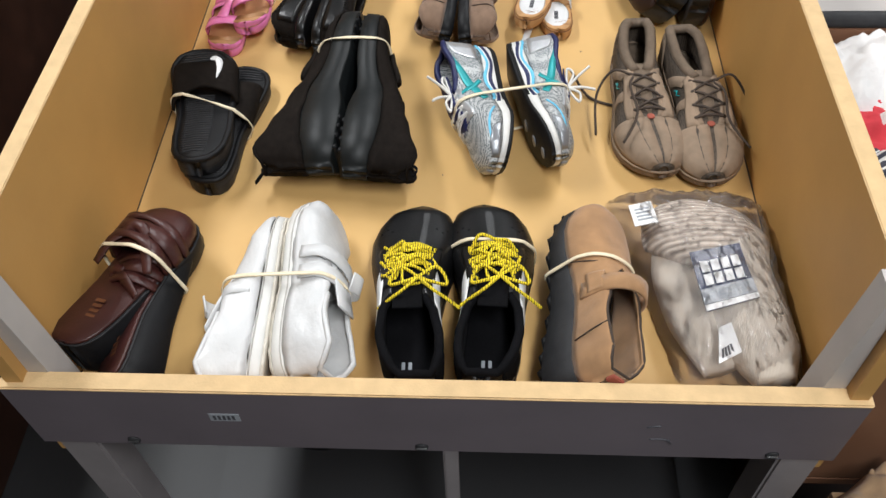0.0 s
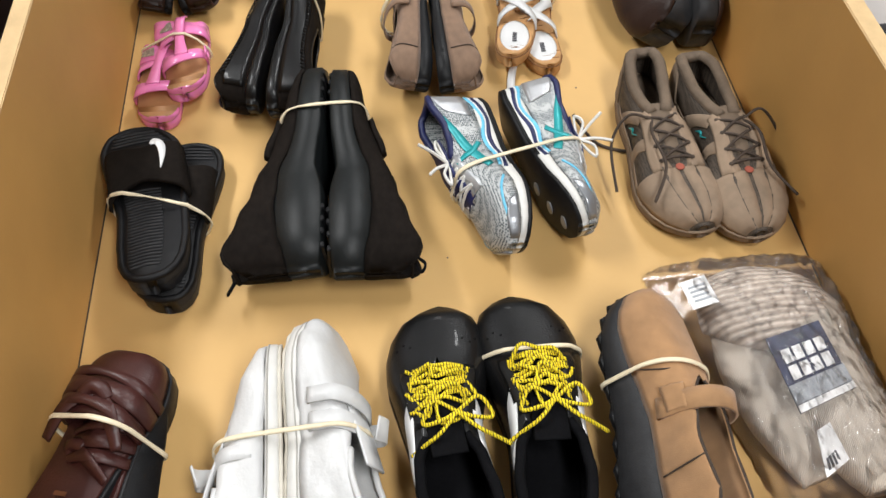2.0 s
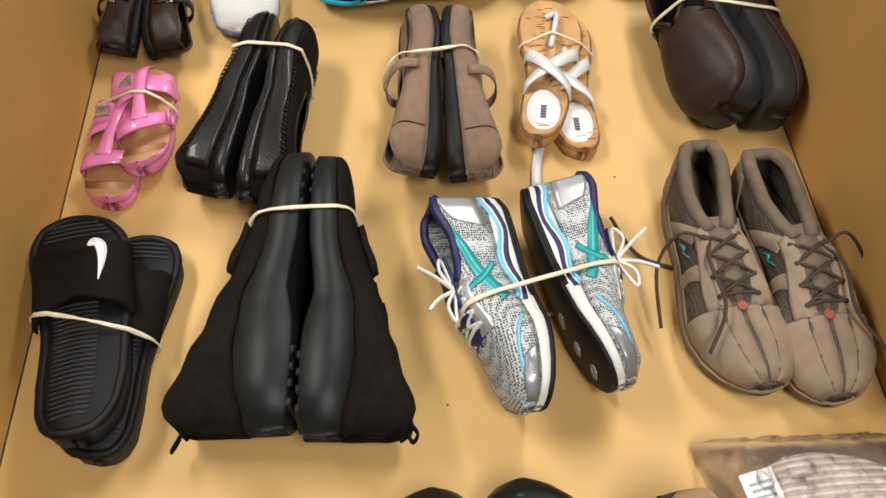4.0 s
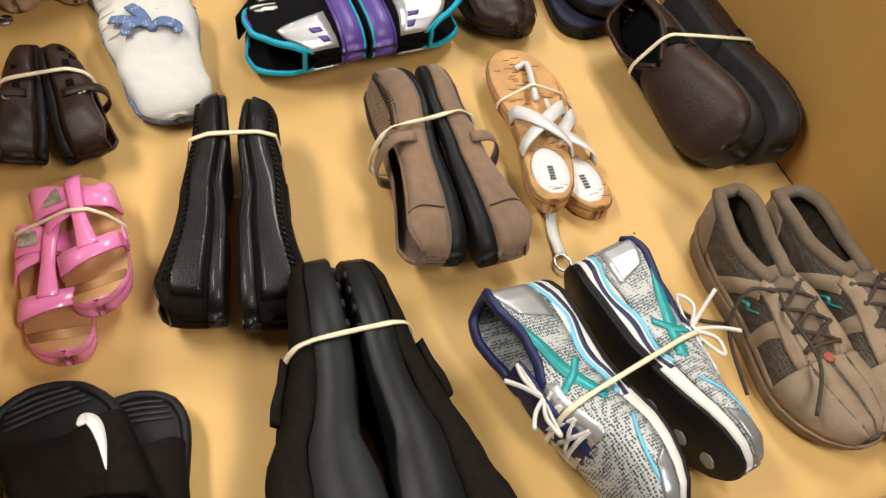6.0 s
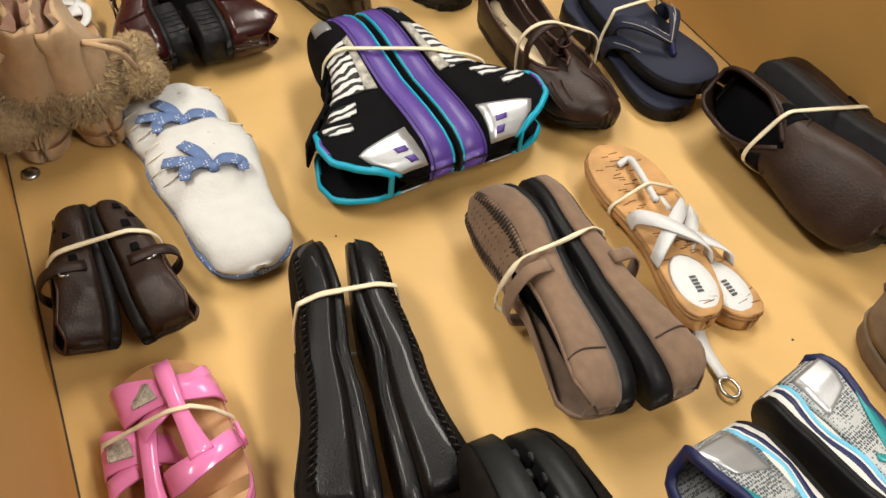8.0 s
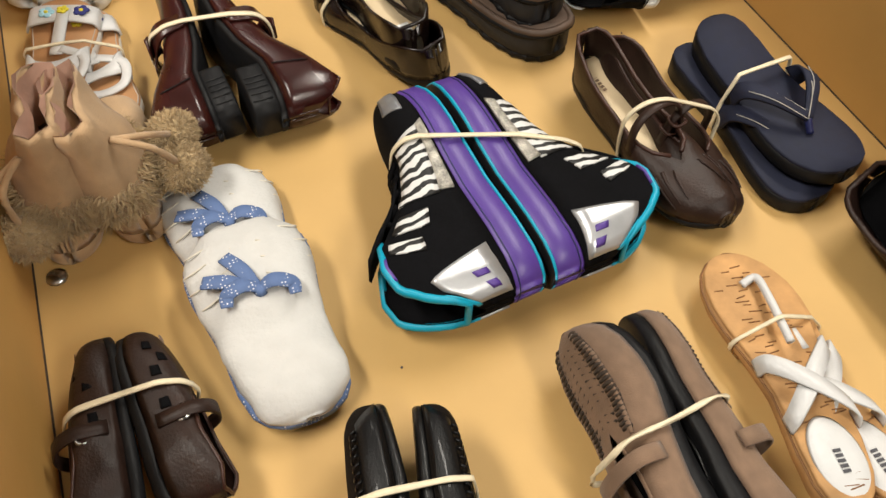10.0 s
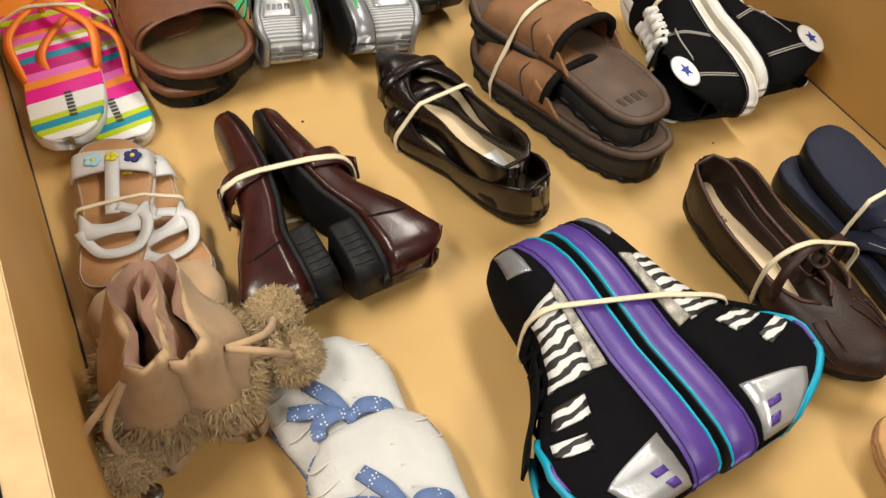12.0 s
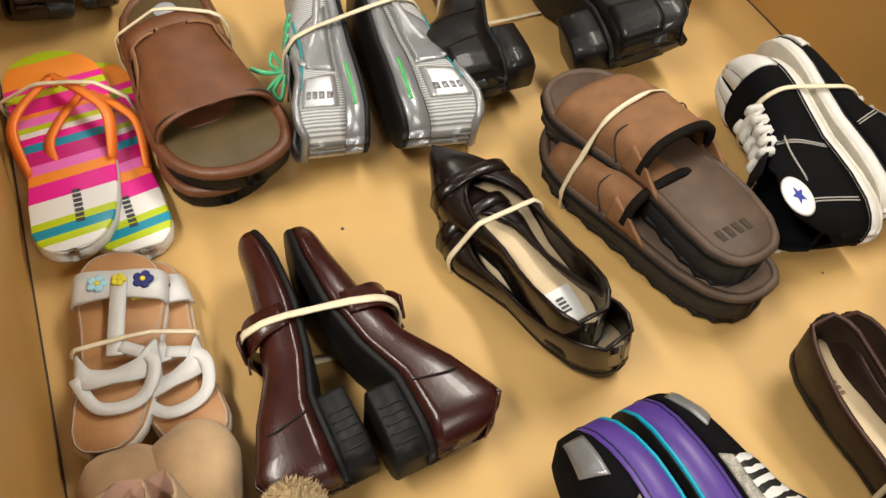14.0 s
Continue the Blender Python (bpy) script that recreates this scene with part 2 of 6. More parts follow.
DKBLUE = mat("dark_blue_felt", (0.02, 0.025, 0.16), 0.7, var=0.08, scale=60, bump=0.2)
REDCLOTH = mat("red_cotton", (0.62, 0.045, 0.06), 0.85, var=0.15, scale=30, bump=0.3)
WHITEKNIT = mat("white_cotton_cloth", (0.75, 0.73, 0.72), 0.9, var=0.08, scale=30, bump=0.4, bscale=300)
STRIPECLOTH = wave_mat("black_white_stripe", (0.75, 0.74, 0.72), (0.05, 0.05, 0.07), 30, "Y", 0.3, 0.85, 0.5, 0.1, 0.1)
FLORAL = dot_mat("red_print_cotton", (0.74, 0.70, 0.68), (0.55, 0.05, 0.06), 28, 0.22, 0.9)
BINBROWN = mat("brown_plastic", (0.22, 0.11, 0.06), 0.45, var=0.1, scale=15, bump=0.1)
THREAD = mat("pale_thread", (0.40, 0.38, 0.35), 0.8, var=0.1, scale=300, bump=0)

CLEAR = bpy.data.materials.new("clear_plastic_film")
CLEAR.use_nodes = True
_t = CLEAR.node_tree
_t.nodes.clear()
_o, _mx = _t.nodes.new("ShaderNodeOutputMaterial"), _t.nodes.new("ShaderNodeMixShader")
_tr, _gl, _lw = _t.nodes.new("ShaderNodeBsdfTransparent"), _t.nodes.new("ShaderNodeBsdfGlossy"), _t.nodes.new("ShaderNodeLayerWeight")
_tr.inputs[0].default_value = (0.96, 0.95, 0.95, 1)
_gl.inputs["Roughness"].default_value = 0.09
_lw.inputs[0].default_value = 0.30
_df, _m2 = _t.nodes.new("ShaderNodeBsdfDiffuse"), _t.nodes.new("ShaderNodeMixShader")
_df.inputs[0].default_value = (0.9, 0.88, 0.87, 1)
_m2.inputs[0].default_value = 0.05
for _a, _b in ((_lw.outputs[0], _mx.inputs[0]), (_tr.outputs[0], _m2.inputs[1]), (_df.outputs[0], _m2.inputs[2]), (_m2.outputs[0], _mx.inputs[1]), (_gl.outputs[0], _mx.inputs[2]), (_mx.outputs[0], _o.inputs[0])):
    _t.links.new(_a, _b)

# ---- mesh helpers ----


def raw(name, verts, faces, material, parent=None, label="", smooth=True):
    me = bpy.data.meshes.new(name)
    me.from_pydata([tuple(v) for v in verts], [], faces)
    if material:
        me.materials.append(material)
    if smooth:
        me.shade_smooth()
    ob = new(name, me)
    ob.parent = parent
    if label:
        tagged(ob, label)
    return ob


def part(name, bm, material, parent=None, label="", smooth=False):
    bmesh.ops.recalc_face_normals(bm, faces=bm.faces)
    me = bpy.data.meshes.new(name)
    bm.to_mesh(me)
    bm.free()
    me.materials.append(material)
    if smooth:
        me.shade_smooth()
    ob = new(name, me)
    ob.parent = parent
    if label:
        tagged(ob, label)
    return ob


def box_bm(x0, x1, y0, y1, z0, z1, bevel=0.0):
    bm = bmesh.new()
    bmesh.ops.create_cube(bm, size=1)
    bmesh.ops.transform(bm, matrix=Matrix.Translation(((x0 + x1) / 2, (y0 + y1) / 2, (z0 + z1) / 2)) @ Matrix.Diagonal((x1 - x0, y1 - y0, z1 - z0, 1)), verts=bm.verts)
    if bevel:
        bmesh.ops.bevel(bm, geom=bm.edges[:], offset=bevel, segments=2, affect="EDGES")
    return bm


def box(name, x0, x1, y0, y1, z0, z1, material, parent=None, label="", bevel=0.002):
    return part(name, box_bm(x0, x1, y0, y1, z0, z1, bevel), material, parent, label)


def spline(pts, n=8, closed=False):
    """Catmull-Rom through the points."""
    p = [Vector(q) for q in pts]
    if len(p) < 3:
        return [p[0].lerp(p[-1], i / n) for i in range(n + 1)]
    out, k = [], len(p)
    for i in range(k if closed else k - 1):
        a, b, c, d = (p[(i + j) % k] if closed else p[min(max(i + j, 0), k - 1)] for j in (-1, 0, 1, 2))
        for j in range(n):
            t = j / n
            out.append(0.5 * (2 * b + (c - a) * t + (2 * a - 5 * b + 4 * c - d) * t * t + (3 * b - a - 3 * c + d) * t ** 3))
    if not closed:
        out.append(p[-1])
    return out


def tube_geo(pts, r, sides=6, closed=False):
    v, f, n = [], [], len(pts)
    up = Vector((0, 0, 1))
    for i, q in enumerate(pts):
        d = (pts[(i + 1) % n] - pts[i - 1]) if closed else (pts[min(i + 1, n - 1)] - pts[max(i - 1, 0)])
        d = d.normalized() if d.length > 1e-9 else Vector((0, 1, 0))
        a = d.cross(up)
        a = a.normalized() if a.length > 1e-4 else Vector((1, 0, 0))
        b = a.cross(d)
        for k in range(sides):
            an = 2 * math.pi * k / sides
            v.append(q + a * (r * math.cos(an)) + b * (r * math.sin(an)))
    for i in range(n if closed else n - 1):
        for k in range(sides):
            f.append((i * sides + k, i * sides + (k + 1) % sides, (i + 1) % n * sides + (k + 1) % sides, (i + 1) % n * sides + k))
    if not closed:
        f.append(tuple(range(sides))[::-1])
        f.append(tuple((n - 1) * sides + k for k in range(sides)))
    return v, f


def tube(name, pts, r, material, parent=None, label="", n=6, sides=6, closed=False):
    v, f = tube_geo(spline(pts, n, closed), r, sides, closed)
    return raw(name, v, f, material, parent, label)


def tubes(name, runs, r, material, parent=None, label="", n=6, sides=5):
    """Several runs of one lace or cord as one mesh."""
    vs, fs = [], []
    for pts in runs:
        v, f = tube_geo(spline(pts, n), r, sides)
        k = len(vs)
        vs += v
        fs += [tuple(i + k for i in q) for q in f]
    return raw(name, vs, fs, material, parent, label)


def ribbon_geo(pts, normals, widths, thick, closed=False):
    v, f, n = [], [], len(pts)
    for i, q in enumerate(pts):
        d = (pts[(i + 1) % n] - pts[i - 1]) if closed else (pts[min(i + 1, n - 1)] - pts[max(i - 1, 0)])
        d = d.normalized() if d.length > 1e-9 else Vector((0, 1, 0))
        nn = normals[i] - d * normals[i].dot(d)
        nn = nn.normalized() if nn.length > 1e-6 else Vector((0, 0, 1))
        s = d.cross(nn) * (widths[i] / 2)
        h = nn * thick
        v += [q - s, q - s * 0.92 + h, q + s * 0.92 + h, q + s]
    for i in range(n if closed else n - 1):
        for k in range(4):
            f.append((i * 4 + k, i * 4 + (k + 1) % 4, (i + 1) % n * 4 + (k + 1) % 4, (i + 1) % n * 4 + k))
    if not closed:
        f += [(3, 2, 1, 0), tuple((n - 1) * 4 + k for k in range(4))]
    return v, f


def ribbon(name, pts, normals, widths, thick, material, parent=None, label="", n=6, closed=False):
    P2 = spline(pts, n, closed)
    if not isinstance(normals, list):
        normals = [normals] * len(pts)
    N2 = spline(normals, n, closed)
    if not isinstance(widths, (list, tuple)):
        widths = [widths] * len(pts)
    W2 = [q.x for q in spline([(w, 0, 0) for w in widths], n, closed)]
    v, f = ribbon_geo(P2, N2, W2, thick, closed)
    return raw(name, v, f, material, parent, label)


def disc(name, r, h, material, parent=None, label="", at=(0, 0, 0), n=20, m=None, dome=0.3):
    v = [(0, 0, h)]
    for k, (rr, z) in enumerate(((0.55, h * (1 - dome * 0.3)), (0.9, h * (1 - dome)), (1.0, 0))):
        v += [(r * rr * math.cos(2 * math.pi * i / n), r * rr * math.sin(2 * math.pi * i / n), z) for i in range(n)]
    f = [(0, 1 + i, 1 + (i + 1) % n) for i in range(n)]
    for k in range(2):
        f += [(1 + k * n + i, 1 + (k + 1) * n + i, 1 + (k + 1) * n + (i + 1) % n, 1 + k * n + (i + 1) % n) for i in range(n)]
    f.append(tuple(1 + 2 * n + i for i in range(n))[::-1])
    m = m or Matrix.Translation(at)
    return raw(name, [m @ Vector(q) for q in v], f, material, parent, label)


# ---- the shoe kit ----
PLAN = {
    "round": ((0, 0), (.012, .28), (.04, .46), (.1, .60), (.22, .67), (.42, .66), (.56, .80), (.70, .98), (.78, 1.0), (.86, .93), (.93, .74), (.975, .46), (.993, .24), (1, 0)),
    "point": ((0, 0), (.012, .28), (.04, .46), (.1, .60), (.22, .66), (.42, .62), (.56, .78), (.66, .95), (.74, .92), (.83, .68), (.92, .36), (.975, .16), (1, 0)),
    "square": ((0, 0), (.012, .34), (.04, .55), (.1, .68), (.22, .74), (.42, .76), (.56, .86), (.70, .98), (.80, 1.0), (.90, .92), (.96, .74), (.988, .48), (1, 0)),
    "straight": ((0, 0), (.012, .36), (.04, .56), (.1, .72), (.22, .80), (.42, .80), (.56, .88), (.70, .98), (.80, 1.0), (.88, .94), (.95, .72), (.985, .42), (1, 0)),
}


def lerp_table(tab, s):
    return float(np.interp(s, [a for a, b in tab], [b for a, b in tab]))


STATIONS = [(1 - math.cos(math.pi * i / 29)) / 2 for i in range(30)]
STATIONS[0], STATIONS[-1] = 0.004, 0.996


class Shoe:
    """A shoe with its heel at y = 0, its toe along +y and its sole's bottom at z = 0. side: 1 for one foot, -1 for the other."""

    def __init__(self, name, label, category, group, L, W, side=1, plan="round", zb=((0, 0), (1, 0)), t=((0, .02), (1, .015)), curve=0.12):
        self.L, self.W, self.side, self.plan, self.zb, self.tt, self.curve = L, W, side, PLAN[plan], zb, t, curve
        self.e = tagged(new(name), label, category, group)
        self.h, self.g = ((0, .05), (1, .03)), ((0, .7), (.6, 0), (1, 0))

    def hw(self, s):
        return lerp_table(self.plan, s) * self.W / 2

    def cx(self, s):
        return -self.side * self.curve * self.W * (4 * (s - 0.5) ** 2 - 0.25)

    def bot(self, s):
        return lerp_table(self.zb, s)

    def top(self, s):
        return self.bot(s) + lerp_table(self.tt, s)

    def slab(self, name, material, lo, hi, grow=1.0, label="", s0=0.0, s1=1.0, ridge=0.0, every=2, parent=None, plus=0.0):
        """A plate with the plan's outline between two heights; ridge: notches along its edge."""
        v, f = [], []
        st = [s0 + (s1 - s0) * s for s in STATIONS] if (s0, s1) == (0, 1) else [s0 + (s1 - s0) * i / 25 for i in range(26)]
        for i, s in enumerate(st):
            w = self.hw(s) * grow + plus * min(1, 12 * min(s, 1 - s) + 0.1)
            if ridge and i // every % 2:
                w -= ridge
            a, b, c = lo(s), hi(s), self.cx(s)
            e = min(0.003, (b - a) * 0.3)
            for x, z in ((-w + e, a), (w - e, a), (w, a + e), (w, b - e), (w - e, b), (-w + e, b), (-w, b - e), (-w, a + e)):
                v.append((c + x, s * self.L, z))
        for i in range(len(st) - 1):
            for k in range(8):
                f.append((i * 8 + k, i * 8 + (k + 1) % 8, (i + 1) * 8 + (k + 1) % 8, (i + 1) * 8 + k))
        f += [tuple(range(8))[::-1], tuple((len(st) - 1) * 8 + k for k in range(8))]
        ob = raw(name, v, [q[::-1] for q in f], material, parent or self.e, label)
        ob.data.shade_flat() if ridge else None
        return ob

    def sole(self, material, label="", name="sole", grow=1.0, ridge=0.0, cut=0.0, every=2):
        return self.slab(name, material, lambda s: self.bot(s) + cut, self.top, grow, label, ridge=ridge, every=every)

    def footbed(self, material, label="", grow=0.95, thick=0.003, name="footbed", s0=0.0, s1=1.0):
        return self.slab(name, material, lambda s: self.top(s) - 0.002, lambda s: self.top(s) + thick, grow, label, s0, s1)

    def surf(self, s, th, sd, off=0.0):
        """A point on the upper: s from heel to toe, th 0 at the sole to 90 at the top line, sd -1 or 1."""
        w, hh, g = self.hw(s) * 0.985, lerp_table(self.h, s), lerp_table(self.g, s)
        a = radians(th)
        x = g * w + (w - g * w) * max(0, math.cos(a)) ** 0.72
        bulge = 1 + 0.05 * math.sin(2 * a)
        p = Vector((self.cx(s) + sd * x * bulge, s * self.L, self.top(s) - 0.001 + hh * max(0, math.sin(a)) ** 0.9))
        if off:
            p += self.nrm(s, th, sd) * off
        return p

    def nrm(self, s, th, sd):
        d = 0.012
        s0, s1 = max(0.005, s - d), min(0.995, s + d)
        a = self.surf(s1, th, sd) - self.surf(s0, th, sd)
        b = self.surf(s, min(th + 4, 90), sd) - self.surf(s, max(th - 4, 0), sd)
        n = a.cross(b) * -sd
        if n.length < 1e-9:
            n = Vector((sd, 0, 0.3))
        n = n.normalized()
        return n if n.x * sd > -0.2 else -n

    def upper(self, material, h, g, label="", name="upper", thick=0.003, lining=None, s0=0.0, s1=1.0, wob=0.0):
        self.h, self.g = h, g
        K = 11
        st = [s for s in STATIONS if s0 <= s <= s1]
        if s0 > 0:
            st = [s0] + st
        if s1 < 1:
            st = st + [s1]
        v, f = [], []
        M = 2 * K
        for sd in (-1, 1):
            base = len(v)
            for s in st:
                arm = []
                for k in range(K):
                    a = 90 * k / (K - 1)
                    p = self.surf(s, a, sd)
                    if wob:
                        p += Vector((sd * math.cos(radians(a)), 0, 0.6)) * (wob * noise.noise(p * 38))
                    arm.append(p)
                c = Vector((self.cx(s), s * self.L, self.top(s) + 0.001))
                inn = []
                for p in arm[::-1]:
                    q = Vector(p)
                    dx = q.x - c.x
                    q.x = c.x + math.copysign(max(0.0, abs(dx) - thick), dx)
                    q.z = max(c.z, q.z - (thick if abs(dx) < thick * 1.5 else 0.0008))
                    inn.append(q)
                v += arm + inn
            for i in range(len(st) - 1):
                shut = max(lerp_table(g, st[i]), lerp_table(g, st[i + 1])) < 0.02
                for k in range(M):
                    if shut and k == K - 1:
                        continue
                    f.append((base + i * M + k, base + i * M + (k + 1) % M, base + (i + 1) * M + (k + 1) % M, base + (i + 1) * M + k))
            for i in (0, len(st) - 1):
                for k in range(K - 1):
                    f.append((base + i * M + k, base + i * M + k + 1, base + i * M + M - 2 - k, base + i * M + M - 1 - k))
        ob = raw(name, v, f, material, self.e, label)
        bm = bmesh.new()
        bm.from_mesh(ob.data)
        bmesh.ops.remove_doubles(bm, verts=bm.verts, dist=0.0003)
        bmesh.ops.recalc_face_normals(bm, faces=bm.faces)
        bm.to_mesh(ob.data)
        bm.free()
        return ob

    def patch(self, name, material, corners, sd, off=0.0016, label="", nu=12, nv=6, parent=None):
        """A thin overlay sewn on the upper; corners (s, th) go round."""
        a, b, c, d = corners
        v, f = [], []
        for o in (off, -0.001):
            for i in range(nu + 1):
                for j in range(nv + 1):
                    u, w = i / nu, j / nv
                    s = (a[0] * (1 - u) + b[0] * u) * (1 - w) + (d[0] * (1 - u) + c[0] * u) * w
                    t = (a[1] * (1 - u) + b[1] * u) * (1 - w) + (d[1] * (1 - u) + c[1] * u) * w
                    v.append(self.surf(s, t, sd, o))
        m, n = nv + 1, (nu + 1) * (nv + 1)
        for i in range(nu):
            for j in range(nv):
                q = (i * m + j, i * m + j + 1, (i + 1) * m + j + 1, (i + 1) * m + j)
                f += [q, tuple(x + n for x in q[::-1])]
        rim = [i * m for i in range(nu + 1)] + [nu * m + j for j in range(1, m)] + [i * m + nv for i in range(nu - 1, -1, -1)] + [j for j in range(nv - 1, 0, -1)]
        for k in range(len(rim)):
            p, q = rim[k], rim[(k + 1) % len(rim)]
            f.append((p, q, q + n, p + n))
        ob = raw(name, v, f, material, parent or self.e, label)
        bm = bmesh.new()
        bm.from_mesh(ob.data)
        bmesh.ops.recalc_face_normals(bm, faces=bm.faces)
        bm.to_mesh(ob.data)
        bm.free()
        return ob

    def stripe(self, name, material, path, widths, sd, off=0.0012, label="", parent=None, thick=0.0012, n=6):
        pts = [self.surf(s, t, sd, off * 0.4) for s, t in path]
        nn = [self.nrm(s, t, sd) for s, t in path]
        return ribbon(name, pts, nn, widths, thick, material, parent or self.e, label, n)

    def welt(self, name, material, r=0.0016, z=0.0, label="", grow=1.01):
        """A cord or seam all round the edge of the sole's top."""
        st = STATIONS[1:-1]
        ring = [Vector((self.cx(s) + self.hw(s) * grow, s * self.L, self.top(s) + z)) for s in st] + [Vector((self.cx(s) - self.hw(s) * grow, s * self.L, self.top(s) + z)) for s in st[::-1]]
        v, f = tube_geo(ring, r, 5, True)
        return raw(name, v, f, material, self.e, label)

    def topline(self, name, material, s1, r=0.0018, s0=0.02, label=""):
        ss = [s0 + (s1 - s0) * i / 16 for i in range(17)]
        pts = [self.surf(s, 90, -1) for s in ss[::-1]] + [self.surf(s, 90, 1) for s in ss]
        v, f = tube_geo(pts, r, 6)
        return raw(name, v, f, material, self.e, label)

    def tongue(self, material, s0, s1, width, lift=0.0, label="", th=86):
        pts = []
        for i in range(6):
            s = s0 + (s1 - s0) * i / 5
            p = (self.surf(s, th, -1) + self.surf(s, th, 1)) / 2
            p.z += -0.004 + lift * (1 - i / 5)
            pts.append(p)
        return ribbon("tongue", pts, Vector((0, 0.3, 1)), width, 0.003, material, self.e, label)

    def laces(self, material, ss, r=0.0018, th=78, rise=0.005, label="", bow=None, sag=0):
        runs = []
        for i, s in enumerate(ss):
            s2 = ss[min(i + 1, len(ss) - 1)]
            for sd in (-1, 1):
                a, b = self.surf(s, th, sd, 0.001), self.surf(s2, th, -sd, 0.001)
                m = (a + b) / 2 + Vector((0, 0, rise))
                runs.append([a, a.lerp(m, 0.6) + Vector((0, 0, rise * 0.4)), m, b.lerp(m, 0.6) + Vector((0, 0, rise * 0.4)), b])
        runs += bow or []
        return tubes("laces", runs, r, material, self.e, label)

    def strap(self, name, material, sl, sr, rise, width, label="", thick=0.0022, mid=None, low=0.0, n=7, parent=None, skew=0.0):
        """A strap over the foot from the sole's edge at sl (x < 0) to sr (x > 0)."""
        a = Vector((self.cx(sl) - self.hw(sl) * 0.99, sl * self.L, self.top(sl) + low))
        b = Vector((self.cx(sr) + self.hw(sr) * 0.99, sr * self.L, self.top(sr) + low))
        pts, nn = [], []
        for i in range(9):
            u = i / 8
            p = a.lerp(b, (1 - math.cos(math.pi * u)) / 2)
            p.z += rise * math.sin(math.pi * u) ** 0.6
            p.y += skew * math.sin(math.pi * u)
            pts.append(p)
            nn.append(Vector((-math.cos(math.pi * u), 0, math.sin(math.pi * u) + 0.05)))
        w = width if isinstance(width, (list, tuple)) else [width] * 9
        if len(w) != 9:
            w = [float(np.interp(i / 8, np.linspace(0, 1, len(w)), w)) for i in range(9)]
        return ribbon(name, pts, nn, w, thick, material, parent or self.e, label, 3)

    def bars(self, name, material, s, x0, n=5, pitch=0.007, size=(0.0045, 0.008), z=0.0036, parent=None, turn=False):
        """Small printed bars on the footbed where the lettering cannot be read."""
        vs, fs = [], []
        for i in range(n):
            cx, cy = x0, s * self.L + (i - n / 2) * pitch
            if turn:
                cx, cy = x0 + (i - n / 2) * pitch, s * self.L
            hx, hy = (size[1] / 2, size[0] / 2) if not turn else (size[0] / 2, size[1] / 2)
            z0 = self.top(s) + z
            k = len(vs)
            for dz in (0, 0.0004):
                vs += [(cx - hx, cy - hy, z0 + dz), (cx + hx, cy - hy, z0 + dz), (cx + hx, cy + hy, z0 + dz), (cx - hx, cy + hy, z0 + dz)]
            fs += [tuple(k + q for q in face) for face in ((4, 5, 6, 7), (0, 1, 5, 4), (1, 2, 6, 5), (2, 3, 7, 6), (3, 0, 4, 7))]
        return raw(name, vs, fs, material, parent or self.e, smooth=False)

    def place(self, heel, toe, roll=0.0, pitch=0.0, lift=0.0, size=1.0, squash=1.0):
        """Lays the shoe on the bin's floor along heel to toe. roll: turn about its own length; lift: metres above the floor."""
        dx, dy = toe[0] - heel[0], toe[1] - heel[1]
        rz = math.degrees(math.atan2(-dx, dy))
        turn = pose(0, 0, 0, 0, 0, rz) @ pose(0, 0, 0, pitch) @ pose(0, 0, 0, 0, roll) @ Matrix.Diagonal((size, size, size * squash, 1))
        low = min((turn @ Vector(c)).z for o in self.e.children_recursive if o.type == "MESH" for c in (v.co for v in o.data.vertices))
        mid = turn @ Vector((0, self.L / 2, 0))
        self.e.matrix_basis = Matrix.Translation(((heel[0] + toe[0]) / 2 - mid.x, (heel[1] + toe[1]) / 2 - mid.y, H + 0.0012 + lift - low)) @ turn
        self.turn = self.e.matrix_basis
        return self


def hull(pts):
    pts = sorted(set((round(a, 5), round(b, 5)) for a, b in pts))
    def half(seq):
        out = []
        for p in seq:
            while len(out) > 1 and (out[-1][0] - out[-2][0]) * (p[1] - out[-2][1]) - (out[-1][1] - out[-2][1]) * (p[0] - out[-2][0]) <= 0:
                out.pop()
            out.append(p)
        return out
    a, b = half(pts), half(pts[::-1])
    return a[:-1] + b[:-1]


